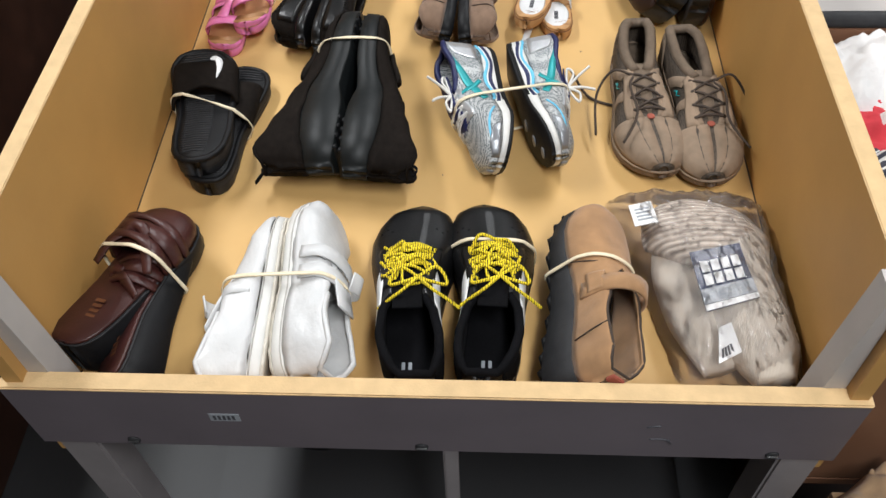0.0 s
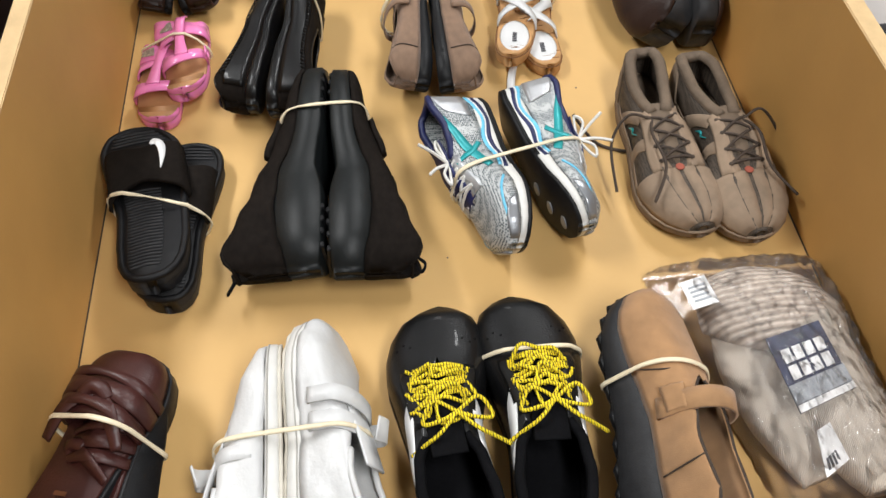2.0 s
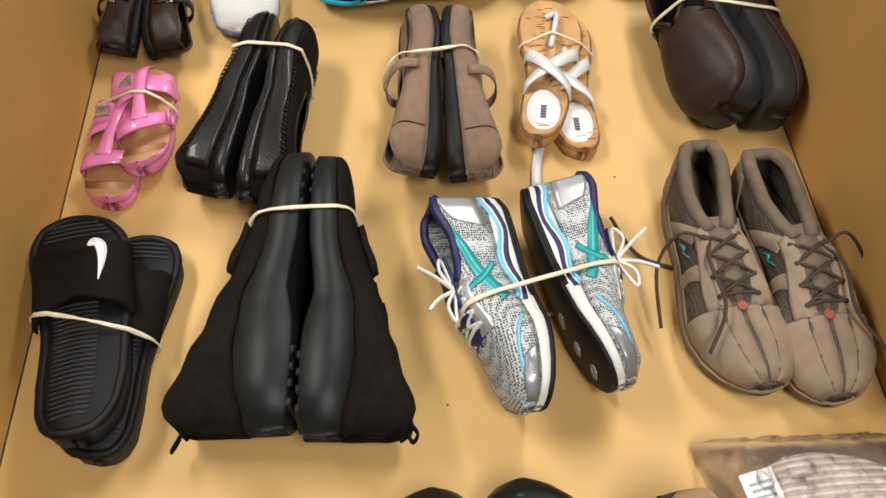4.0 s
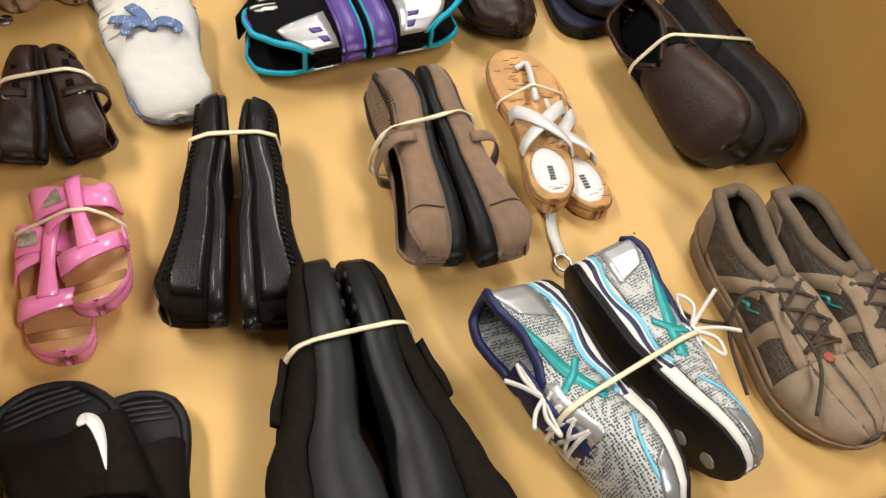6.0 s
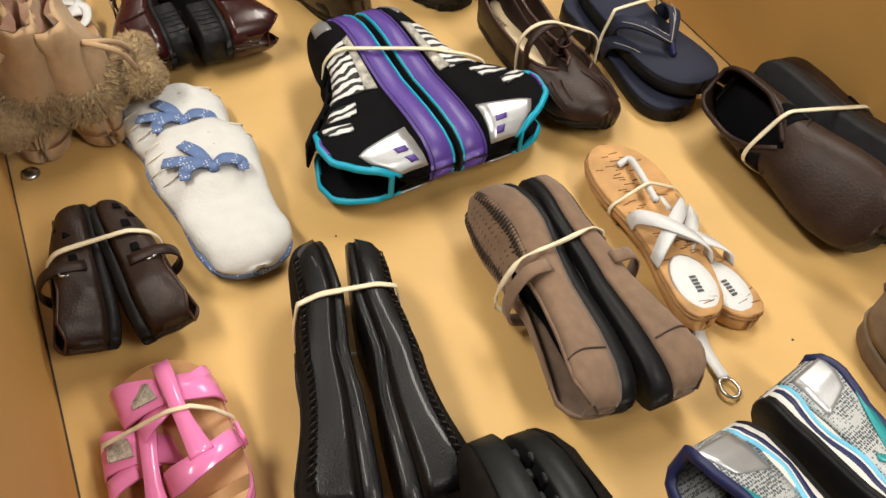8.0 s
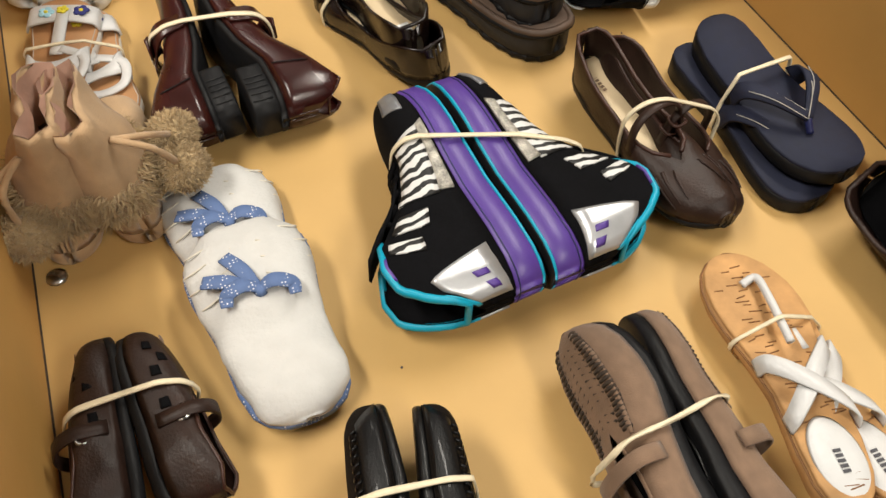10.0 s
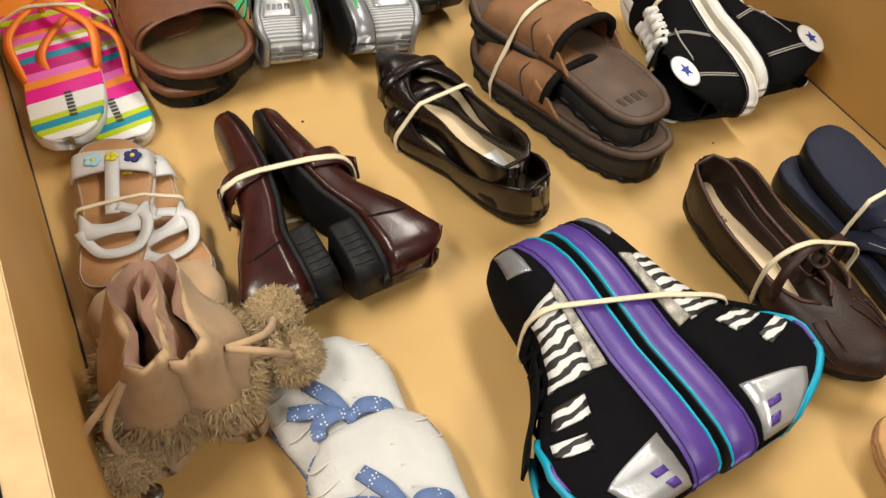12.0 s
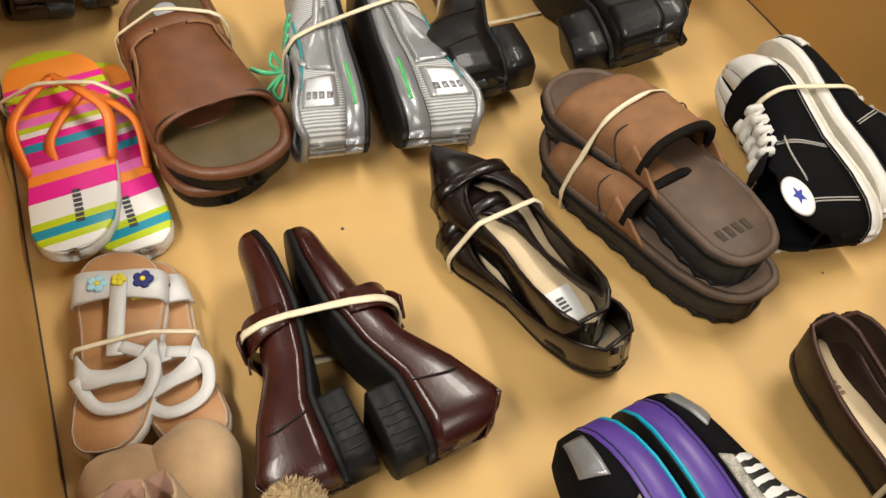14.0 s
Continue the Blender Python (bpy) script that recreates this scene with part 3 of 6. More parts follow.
def rubber_band(shoes, at, along, label, width=0.0052, slab=0.011, tilt=0.0, colour=None, twist=0.0):
    """A rubber band stretched round the shoes in the plane through at (x, y) across the way along (x, y)."""
    d = Vector((along[0], along[1], tilt)).normalized()
    c = Vector((at[0], at[1], H + 0.05))
    a = d.cross(Vector((0, 0, 1))).normalized()
    b = a.cross(d)
    pts = []
    for s in shoes:
        for o in s.e.children_recursive:
            if o.type == "MESH" and o.name.split(".")[0] not in ("laces", "tongue", "bow", "cord", "pompom", "fur_cuff", "strap_end", "knot_loop", "knot_tail", "tassel_flap", "pull_loop", "side_flap", "loose_strap"):
                for v in o.data.vertices:
                    q = s.turn @ v.co - c
                    if abs(q.dot(d)) < slab:
                        pts.append((q.dot(a), q.dot(b)))
    h = hull(pts)
    hc = (sum(p[0] for p in h) / len(h), sum(p[1] for p in h) / len(h))
    ring = []
    for i, p in enumerate(h):
        q = h[(i + 1) % len(h)]
        n = max(1, int(math.dist(p, q) / 0.006))
        ring += [(p[0] + (q[0] - p[0]) * j / n, p[1] + (q[1] - p[1]) * j / n) for j in range(n)]
    P2, N2 = [], []
    for i, p in enumerate(ring):
        r = Vector((p[0] - hc[0], p[1] - hc[1]))
        r.normalize()
        P2.append(c + a * (p[0] + r.x * 0.0008) + b * max(p[1] + r.y * 0.0008, H + 0.0012 - c.z))
        nn = a * r.x + b * r.y
        if twist:
            nn = Matrix.Rotation(radians(twist) * math.sin(i * 0.55), 3, (P2[-1] - P2[i - 1]).normalized() if i else d) @ nn
        N2.append(nn)
    v, f = ribbon_geo(P2, N2, [width * (0.85 + 0.2 * noise.noise(q * 40)) for q in P2], 0.0016, True)
    ob = raw("rubber_band", v, f, colour or CREAM, None, smooth=True)
    return tagged(ob, label, "rubber band", "rubber bands")

# ---- the room ----
tagged(box("floor", -3, 4, -2.5, 6.5, -0.05, 0.0, CONCRETE, bevel=0), "dark grey vinyl shop floor", "floor", kind="structure")
tagged(box("wall_north", -3, 4, 6.5, 6.6, 0, 2.8, WALLPAINT, bevel=0), "plain painted room wall", "wall", kind="structure")
tagged(box("wall_south", -3, 4, -2.6, -2.5, 0, 2.8, WALLPAINT, bevel=0), "plain painted room wall", "wall", kind="structure")
tagged(box("wall_west", -3.1, -3, -2.5, 6.5, 0, 2.8, WALLPAINT, bevel=0), "plain painted room wall", "wall", kind="structure")
tagged(box("wall_east", 4, 4.1, -2.5, 6.5, 0, 2.8, WALLPAINT, bevel=0), "plain painted room wall", "wall", kind="structure")
tagged(box("ceiling", -3, 4, -2.5, 6.5, 2.8, 2.9, CEILPAINT, bevel=0), "pale tiled ceiling", "ceiling", kind="structure")
cabinet = tagged(new("cabinet"), "dark brown wooden cabinet beside the bin", "cabinet")
box("carcass", -1.28, -0.45, 0.42, 3.18, 0.0, 0.985, DARKWOOD, cabinet, bevel=0.004)
box("worktop", -1.3, -0.42, 0.4, 3.2, 0.985, 1.02, DARKWOOD, cabinet, bevel=0.006)

# ---- the bin ----
bin_ = tagged(new("display_bin"), "tan wooden display bin on white painted legs, full of second-hand shoes", "display bin")
box("floor_board", 0, W_BIN, Y0, Y1, H - 0.018, H, TAN_FLOOR, bin_, "smooth tan floor board", 0)
for x0, x1 in ((-0.018, 0.0), (W_BIN, W_BIN + 0.018)):
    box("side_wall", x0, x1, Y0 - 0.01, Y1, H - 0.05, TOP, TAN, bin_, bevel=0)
    box("wall_edge", x0 - 0.001, x1 + 0.001, Y0 - 0.01, Y1, TOP, TOP + 0.003, EDGE, bin_, "worn pale edge of the board", 0.001)
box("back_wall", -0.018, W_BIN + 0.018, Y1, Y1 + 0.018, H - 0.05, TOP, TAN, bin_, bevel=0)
FY = 0.636
LEGPAINT = mat("greyish_leg_paint", (0.24, 0.22, 0.225), 0.5, var=0.15, scale=14, bump=0.1)
front = box("front_board", -0.025, W_BIN + 0.022, FY, Y0, 0.68, 0.7985, LILAC, bin_, "lilac grey painted front board with scuffs", 0)
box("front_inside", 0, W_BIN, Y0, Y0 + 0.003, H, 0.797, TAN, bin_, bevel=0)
box("front_edge", -0.026, W_BIN + 0.023, FY - 0.001, Y0 + 0.004, 0.7985, 0.803, EDGE, bin_, "worn pale wooden edge", 0.0015)
for x0, x1 in ((-0.012, 0.034), (0.786, 0.832)):
    for y0 in (FY + 0.002, Y1 - 0.05):
        box("leg", x0, x1, y0, y0 + 0.045, 0.0, 0.6795, LEGPAINT, bin_, "greyish white painted wooden leg", 0.003)
box("middle_post", 0.422, 0.439, FY + 0.002, FY + 0.02, 0.0, 0.6795, LEGPAINT, bin_, bevel=0.002)
box("lower_shelf", 0.036, 0.784, FY + 0.05, Y1 - 0.06, 0.2, 0.218, CONCRETE, bin_, "dark shelf under the bin", 0.002)
for sx, x0 in ((1, 0.0005), (-1, W_BIN - 0.0005)):      # white corner braces inside the front
    bm = bmesh.new()
    vs = [bm.verts.new(q) for q in ((x0, Y0 + 0.003, H + 0.001), (x0 + sx * 0.028, Y0 + 0.003, H + 0.001), (x0 + sx * 0.012, Y0 + 0.003, TOP), (x0, Y0 + 0.003, TOP))]
    fc = bm.faces.new(vs)
    ex = bmesh.ops.extrude_face_region(bm, geom=[fc])
    bmesh.ops.translate(bm, vec=(0, 0.032, 0), verts=[q for q in ex["geom"] if isinstance(q, bmesh.types.BMVert)])
    part("corner_brace", bm, WHITEPAINT, bin_, "white painted corner brace")
for x, z in ((0.081, 0.690), (0.400, 0.6895), (0.775, 0.690)):
    s = disc("screw", 0.0075, 0.0025, GREYRUB, bin_, "dark screw head", m=Matrix.Translation((x, FY, z)) @ pose(0, 0, 0, 90))
    box("slot", x - 0.0055, x + 0.0055, FY - 0.0034, FY - 0.0022, z - 0.0009, z + 0.0009, STEEL, s, bevel=0)
stk = box("price_sticker", 0.180, 0.212, FY - 0.0006, FY, 0.741, 0.756, CARDGREY, bin_, "small worn grey sticker", 0)
for i in range(5):
    box("print_bar", 0.184 + i * 0.005, 0.187 + i * 0.005, FY - 0.001, FY - 0.0006, 0.744, 0.753, INK, stk, bevel=0)
for a, b in (((0.634, 0.748), (0.648, 0.751)), ((0.640, 0.722), (0.662, 0.720)), ((0.658, 0.720), (0.664, 0.712))):
    tube("scratch", [(a[0], FY - 0.0004, a[1]), ((a[0] + b[0]) / 2, FY - 0.0004, (a[1] + b[1]) / 2 + 0.001), (b[0], FY - 0.0004, b[1])], 0.001, INK, bin_, n=4)
tagged(tube("webbing_strap", [(.250, .648, .679), (.258, .646, .668), (.285, .645, .662), (.312, .646, .670), (.326, .648, .6795)], .0035, BLACKCLOTH), "black webbing strap hanging under the front board", "strap")
for x, y in ((0.019, 1.751), (0.783, 1.835)):
    disc("bolt", 0.0095, 0.004, STEEL, bin_, "shiny steel bolt head", (x, y, H), dome=0.5)
for i in range(9):                                      # crumbs and specks on the floor board
    x, y = random.uniform(0.1, 0.75), random.uniform(0.9, 2.2)
    tagged(disc("speck", random.uniform(0.0008, 0.0016), 0.0008, INK, None, at=(x, y, H + 0.0003), n=7), "tiny dark crumb on the floor board", "crumb", "crumbs")

for x0 in (0.0, W_BIN - 0.0016):                        # dark joint between floor and side walls
    box("floor_joint", x0, x0 + 0.0016, Y0 + 0.004, Y1, H, H + 0.0007, LACEBROWN, bin_, bevel=0)

# ---- next to the bin: a tub of clothes ----
tub = tagged(new("clothes_tub"), "brown plastic tub heaped with white, red and striped clothes", "tub")
TX0, TX1, TY0, TY1, TZ = 0.862, 1.45, 0.74, 1.235, 0.80
for nm, a in (("tub_wall", (TX0, TX0 + 0.012, TY0, TY1)), ("tub_wall", (TX1 - 0.012, TX1, TY0, TY1)), ("tub_wall", (TX0 + 0.012, TX1 - 0.012, TY1 - 0.012, TY1)), ("tub_wall", (TX0 + 0.012, TX1 - 0.012, TY0, TY0 + 0.012))):
    box(nm, *a, 0.40, TZ, BINBROWN, tub, bevel=0.004)
box("tub_base", TX0, TX1, TY0, TY1, 0.38, 0.40, BINBROWN, tub)
rim = [(TX0, TY0), (TX1, TY0), (TX1, TY1), (TX0, TY1)]
rp = []
for i, (x, y) in enumerate(rim):
    nx, ny = rim[(i + 1) % 4]
    rp += [Vector((x + (nx - x) * k / 6, y + (ny - y) * k / 6, TZ + 0.004)) for k in range(6)]
v_, f_ = tube_geo(rp, 0.012, 8, True)
raw("rim", v_, f_, GREYRUB, tub, "grey rolled rim")
box("tub_stand", TX0 + 0.08, TX1 - 0.08, TY0 + 0.08, TY1 - 0.08, 0.0, 0.38, DARKWOOD, tub)


def garment(name, label, cx, cy, cz, sx, sy, sz, material, seed, turn=0):
    """A crumpled garment lying in the tub."""
    v, f, n = [], [], 34
    for i in range(n + 1):
        for j in range(n + 1):
            u, w = i / n * 2 - 1, j / n * 2 - 1
            k = max(0, 1 - (abs(u) ** 2.6 + abs(w) ** 2.6)) ** 0.5
            q = Vector((u * 2.2 + seed, w * 2.2, seed * 1.7))
            fold = noise.noise(q) * 0.5 + abs(noise.noise(q * 2.3)) * 0.5
            v.append(Vector((u * sx * (1 + 0.15 * noise.noise(q + Vector((5, 0, 0)))), w * sy, sz * (k * 0.8 + fold * 0.55))))
    for i in range(n):
        for j in range(n):
            a = i * (n + 1) + j
            f.append((a, a + n + 1, a + n + 2, a + 1))
    ob = raw(name, v, f, material)
    so = ob.modifiers.new("cloth", "SOLIDIFY")
    so.thickness = 0.004
    ob.matrix_basis = pose(cx, cy, cz, 0, 0, turn)
    return tagged(ob, label, "clothing", "clothes in the tub")


garment("shirt", "crumpled white cotton shirt in the tub", 0.99, 1.12, 0.745, 0.11, 0.10, 0.09, WHITEKNIT, 1.3, 20)
garment("shirt", "red cotton garment folded in the tub", 0.99, 1.03, 0.752, 0.11, 0.055, 0.07, REDCLOTH, 4.1, -14)
garment("shirt", "black and white striped top in the tub", 0.99, 0.965, 0.75, 0.11, 0.055, 0.07, STRIPECLOTH, 7.7, 12)
garment("shirt", "white garment with a red print in the tub", 0.99, 0.86, 0.745, 0.11, 0.085, 0.06, FLORAL, 9.2, 0)
garment("shirt", "white cloth with red stripes in the tub", 1.10, 1.09, 0.757, 0.09, 0.07, 0.07, FLORAL, 12.2, 30)
tagged(box("clothes_lining", TX0 + 0.014, TX1 - 0.014, TY0 + 0.014, TY1 - 0.014, 0.41, 0.742, WHITEKNIT, bevel=0.01), "white cloth heaped deep in the tub", "clothing", "clothes in the tub")
tagged(box("white_box", 0.87, 1.7, 1.29, 2.1, 0.0, 0.72, WHITEPAINT, bevel=0.02), "white laundry box standing behind the tub", "box")
garment("rug", "rough beige rug bundle beside the bin", 0.97, 0.60, 0.50, 0.09, 0.09, 0.07, BEIGE, 3.3, 35)
tagged(box("rug_roll", 0.89, 1.06, 0.52, 0.69, 0.0, 0.50, BEIGE, None, bevel=0.03), "rough beige rolled rug beside the bin", "rug")

SNEAK_H = ((0, .050), (.05, .066), (.12, .070), (.25, .056), (.38, .056), (.5, .064), (.62, .056), (.8, .042), (.93, .033), (1, .014))
SNEAK_G = ((0, .94), (.2, .93), (.34, .80), (.43, .36), (.64, .26), (.70, .0), (1, 0))
LOAF_H = ((0, .030), (.03, .052), (.1, .064), (.28, .050), (.45, .042), (.6, .044), (.8, .040), (.94, .034), (1, .022))
LOAF_G = ((0, .70), (.2, .55), (.4, .46), (.52, .34), (.58, .18), (.62, 0), (1, 0))
PUMP_H = ((0, .042), (.08, .046), (.3, .030), (.55, .022), (.74, .026), (.85, .024), (1, .010))
PUMP_G = ((0, .95), (.4, .94), (.6, .70), (.72, .35), (.765, 0), (1, 0))
HIGH_H = ((0, .050), (.03, .088), (.08, .114), (.16, .120), (.30, .104), (.37, .084), (.46, .060), (.6, .046), (.85, .034), (.95, .026), (1, .012))
HIGH_G = ((0, .93), (.26, .86), (.36, .36), (.46, .24), (.64, .18), (.69, 0), (1, 0))

# ---- front row ----


def mule(side):
    s = Shoe("platform_mule", "dark red-brown leather platform mule with a knotted strap", "shoe", "pair of platform mules", .215, .088, side, "square", t=((0, .056), (.4, .046), (.75, .030), (1, .024)))
    s.sole(BLACKRUB, "thick black platform sole")
    s.welt("rand", GREYRUB, .0015, -.003)
    s.footbed(REDBROWN, "dark red-brown leather footbed", .97)
    s.bars("footbed_print", MIDBROWN, .22, 0.0, 6, .007, (.004, .012))
    s.upper(REDBROWN, ((0, .03), (.5, .034), (.62, .037), (.78, .033), (.92, .027), (.975, .020), (1, .008)), ((0, 0), (1, 0)), "smooth leather vamp over the toe", "vamp", s0=.60)
    for q, w in ((.60, .014), (.68, .020), (.75, .012)):
        s.strap("fold", REDBROWN, q + .02, q - .02, .040, [w * .7, w, w * .6, w, w * .8], "gathered leather fold", .004, skew=.01)
    k = Vector((s.cx(.68), .70 * s.L, s.top(.68) + .040))
    tube("knot", [k + Vector((-.013, -.006, -.002)), k + Vector((-.004, .003, .003)), k + Vector((.006, .002, .003)), k + Vector((.014, -.004, -.002))], .0075, REDBROWN, s.e, "leather knot")
    for d in (-1, 1):
        ribbon("knot_tail", [k, k + Vector((d * .022, -.018, .001)), k + Vector((d * .036, -.046, -.014))], Vector((0, 0, 1)), [.010, .014, .010], .002, REDBROWN, s.e)
    return s


m1, m2 = mule(1), mule(-1)
m2.place((.098, .668), (.088, .860), roll=-42, size=.92)
m1.place((.028, .694), (.096, .904), roll=-7, pitch=1, lift=.026, size=1.0)
rubber_band([m1, m2], (.068, .812), (.3, 1), "cream rubber band round the platform mules")


def velcro(side):
    s = Shoe("velcro_sneaker", "white leather sneaker with loose touch-fastening straps", "shoe", "pair of white sneakers", .262, .098, side, "round", t=((0, .026), (.5, .022), (1, .020)))
    s.sole(WHITERUB, "white rubber cup sole", cut=.004)
    s.slab("outsole", OFFWHITE, lambda q: 0, lambda q: .0045, .985, "ribbed off-white outsole", ridge=.0015, every=1)
    s.welt("seam", THREAD, .0009, -.004)
    s.upper(WHITELEA, ((0, .036), (.03, .060), (.1, .074), (.28, .060), (.45, .056), (.6, .048), (.8, .034), (.92, .022), (.97, .014), (1, .006)), ((0, .92), (.25, .88), (.4, .6), (.55, .3), (.62, 0), (1, 0)), wob=.006, label="creased white leather upper")
    s.tongue(WHITELEA, .3, .62, .034, .018)
    for q, w in ((.46, .020), (.56, .018)) if side < 0 else ((.46, .016),):
        s.strap("strap", WHITELEA, q - .015 * s.side, q + .015 * s.side, .046, w, "white strap with curled end", .0025, low=.014)
    tip = s.surf(.47, 80, -s.side)
    ribbon("strap_end", [tip, tip + Vector((0, -.002, .018)), tip + Vector((s.side * .014, -.006, .032)), tip + Vector((s.side * .03, -.008, .03))], Vector((-s.side, 0, .5)), .024, .0025, WHITELEA, s.e)
    s.topline("collar", WHITELEA, .36, .004)
    return s


v1, v2 = velcro(1), velcro(-1)
v1.place((.231, .664), (.226, .904), roll=-84, size=.93, squash=.80)
v2.place((.240, .676), (.252, .934), roll=66, size=.95, squash=.84)
rubber_band([v1, v2], (.245, .79), (0, 1), "cream rubber band round the white sneakers")


def trainer(side):
    s = Shoe("trainer", "black trainer with yellow and black speckled laces", "shoe", "pair of black trainers", .285, .112, side, "round", zb=((0, .004), (.15, 0), (.7, 0), (1, .012)), t=((0, .028), (.5, .024), (1, .018)))
    s.sole(BLACKRUB)
    s.upper(BLACKLEA, SNEAK_H, SNEAK_G, "smooth black leather upper")
    s.footbed(BLACKCLOTH, grow=.8, s0=.02, s1=.6)
    s.topline("collar", BLACKCLOTH, .40, .0055, label="padded black cloth collar")
    s.tongue(BLACKCLOTH, .32, .70, .036, .012)
    s.bars("heel_mark", CARDGREY, .16, 0, 2, .008, (.004, .010), .0045, turn=True)
    for sd in (-1, 1):
        s.stripe("curved_mark", PAPER, [(.20, 80), (.28, 62), (.38, 52), (.48, 54), (.54, 66)], [.001, .010, .018, .016, .008], sd, label="white curved side mark")
        s.patch("eyestay", BLACKLEA, [(.44, 60), (.68, 56), (.68, 84), (.44, 84)], sd, .0018)
        s.patch("heel_counter", BLACKCLOTH, [(.03, 10), (.16, 10), (.12, 60), (.03, 60)], sd, .0016)
    for i in range(4):
        p = Vector((s.cx(0) + (i - 1.5) * .010, -.0012, s.top(.01) + .026))
        box("heel_bar", p.x - .0035, p.x + .0035, p.y - .0006, p.y + .004, p.z, p.z + .010, GREYRUB, s.e, bevel=0)
    for j in range(10):                                  # punched dots on the toe
        sd, th = (-1 if j < 5 else 1), 86 - 9 * (j % 5)
        q = .79 + .018 * (j % 2)
        disc("punched_dot", .0016, .0005, BLACKCLOTH, s.e, m=Matrix.Translation(s.surf(q, th, sd, .0002)) @ s.nrm(q, th, sd).to_track_quat("Z", "Y").to_matrix().to_4x4(), n=7)
    st = [.50, .56, .62, .67]
    runs = []
    wild = random.Random(5 + s.side)
    for rr in range(9):
        a = s.surf(.47 + .024 * rr, 74, -1 if rr % 2 else 1)
        b = s.surf(.50 + .020 * rr, 74, 1 if rr % 2 else -1)
        m = (a + b) / 2
        runs.append([a] + [a.lerp(b, k / 4) + Vector((wild.uniform(-.006, .006), wild.uniform(-.016, .016), wild.uniform(.006, .017))) for k in (1, 2, 3)] + [b, b + Vector((wild.uniform(-.01, .01), wild.uniform(-.02, .01), .004))])
    c0 = s.surf(.46, 90, 1) + Vector((-.006 if s.side > 0 else .0, 0, .012))
    for d in (-1, 1):
        runs.append([c0, c0 + Vector((d * .022, .012, .004)), c0 + Vector((d * .034, -.006, -.006)), c0 + Vector((d * .016, -.008, .002)), c0])
        runs.append([c0, c0 + Vector((d * .018, -.020, .002)), c0 + Vector((d * .034, -.026, -.010)), c0 + Vector((d * .048, -.030, -.024))])
    s.laces(YELLOWLACE, st, .0022, 74, .010, "yellow laces flecked with black", runs)
    return s


t1, t2 = trainer(-1), trainer(1)
t1.place((.386, .668), (.378, .943), size=.95, squash=.92)
t2.place((.473, .670), (.474, .949), size=.95, squash=.92)
rubber_band([t2], (.472, .868), (.02, 1), "cream rubber band over the black trainer", width=.005, tilt=.25)


def wedge(side):
    s = Shoe("wedge_shoe", "tan nubuck strap shoe with a thick dark lugged wedge sole", "shoe", "pair of tan wedge shoes", .262, .090, side, "round", zb=((0, 0), (.6, 0), (.8, .003), (1, .016)), t=((0, .058), (.35, .050), (.7, .033), (1, .022)), curve=.06)
    s.sole(GREYRUB, "dark grey wedge sole", cut=.005)
    s.slab("tread", BLACKRUB, lambda q: s.bot(q), lambda q: s.bot(q) + .008, 1.035, "lugged tread", ridge=.006, every=1)
    s.upper(TANSUEDE, ((0, .044), (.1, .056), (.3, .046), (.45, .050), (.6, .050), (.8, .040), (.94, .028), (1, .014)), ((0, .86), (.3, .88), (.44, .74), (.52, .3), (.57, 0), (1, 0)), "tan nubuck upper", wob=.002)
    s.slab("insole", BLACKCLOTH, lambda q: s.top(q), lambda q: s.top(q) + .003, .88, s0=.03, s1=.6)
    s.strap("instep_strap", TANSUEDE, .43, .45, .056, .022, "broad tan strap", .003, low=.012)
    for sd in (-1, 1):
        s.patch("strap_tab", TANSUEDE, [(.40, 26), (.50, 26), (.50, 62), (.40, 62)], sd, .003)
        s.stripe("seam", LACEBROWN, [(.60, 5), (.57, 40), (.60, 85)], .0012, sd)
        s.stripe("seam", LACEBROWN, [(.18, 5), (.20, 40), (.22, 85)], .0012, sd)
    s.topline("binding", LACEBROWN, .55, .0016)
    box("heel_tab", s.cx(0) - .008, s.cx(0) + .008, -.0025, .002, s.top(0) + .032, s.top(0) + .044, REDTAG, s.e, "red suede heel tab", .001)
    return s


w1 = wedge(1)
w1.place((.540, .668), (.580, .922), roll=40, size=.98)
rubber_band([w1], (.560, .82), (.1, 1), "cream rubber band round the tan wedge shoes")

# knitted slipper socks in a clear bag
sock = tagged(new("knit_slipper_sock"), "oatmeal knitted slipper sock folded inside a clear plastic bag", "slipper sock")


def knit_loft(name, pts, rx, rz, material, parent, label="", n=20):
    v, f = [], []
    c = spline(pts, 6)
    rr = spline([(a, b, 0) for a, b in zip(rx, rz)], 6)
    for i, q in enumerate(c):
        d = (c[min(i + 1, len(c) - 1)] - c[max(i - 1, 0)]).normalized()
        a = d.cross(Vector((0, 0, 1))).normalized()
        b = a.cross(d)
        for k in range(n):
            an = 2 * math.pi * k / n
            p = q + a * (rr[i].x * math.cos(an)) + b * (rr[i].y * math.sin(an))
            v.append(p + Vector((0, 0, 1)) * (.003 * noise.noise(p * 60)))
    for i in range(len(c) - 1):
        for k in range(n):
            f.append((i * n + k, i * n + (k + 1) % n, (i + 1) * n + (k + 1) % n, (i + 1) * n + k))
    f += [tuple(range(n))[::-1], tuple((len(c) - 1) * n + k for k in range(n))]
    return raw(name, v, f, material, parent, label)


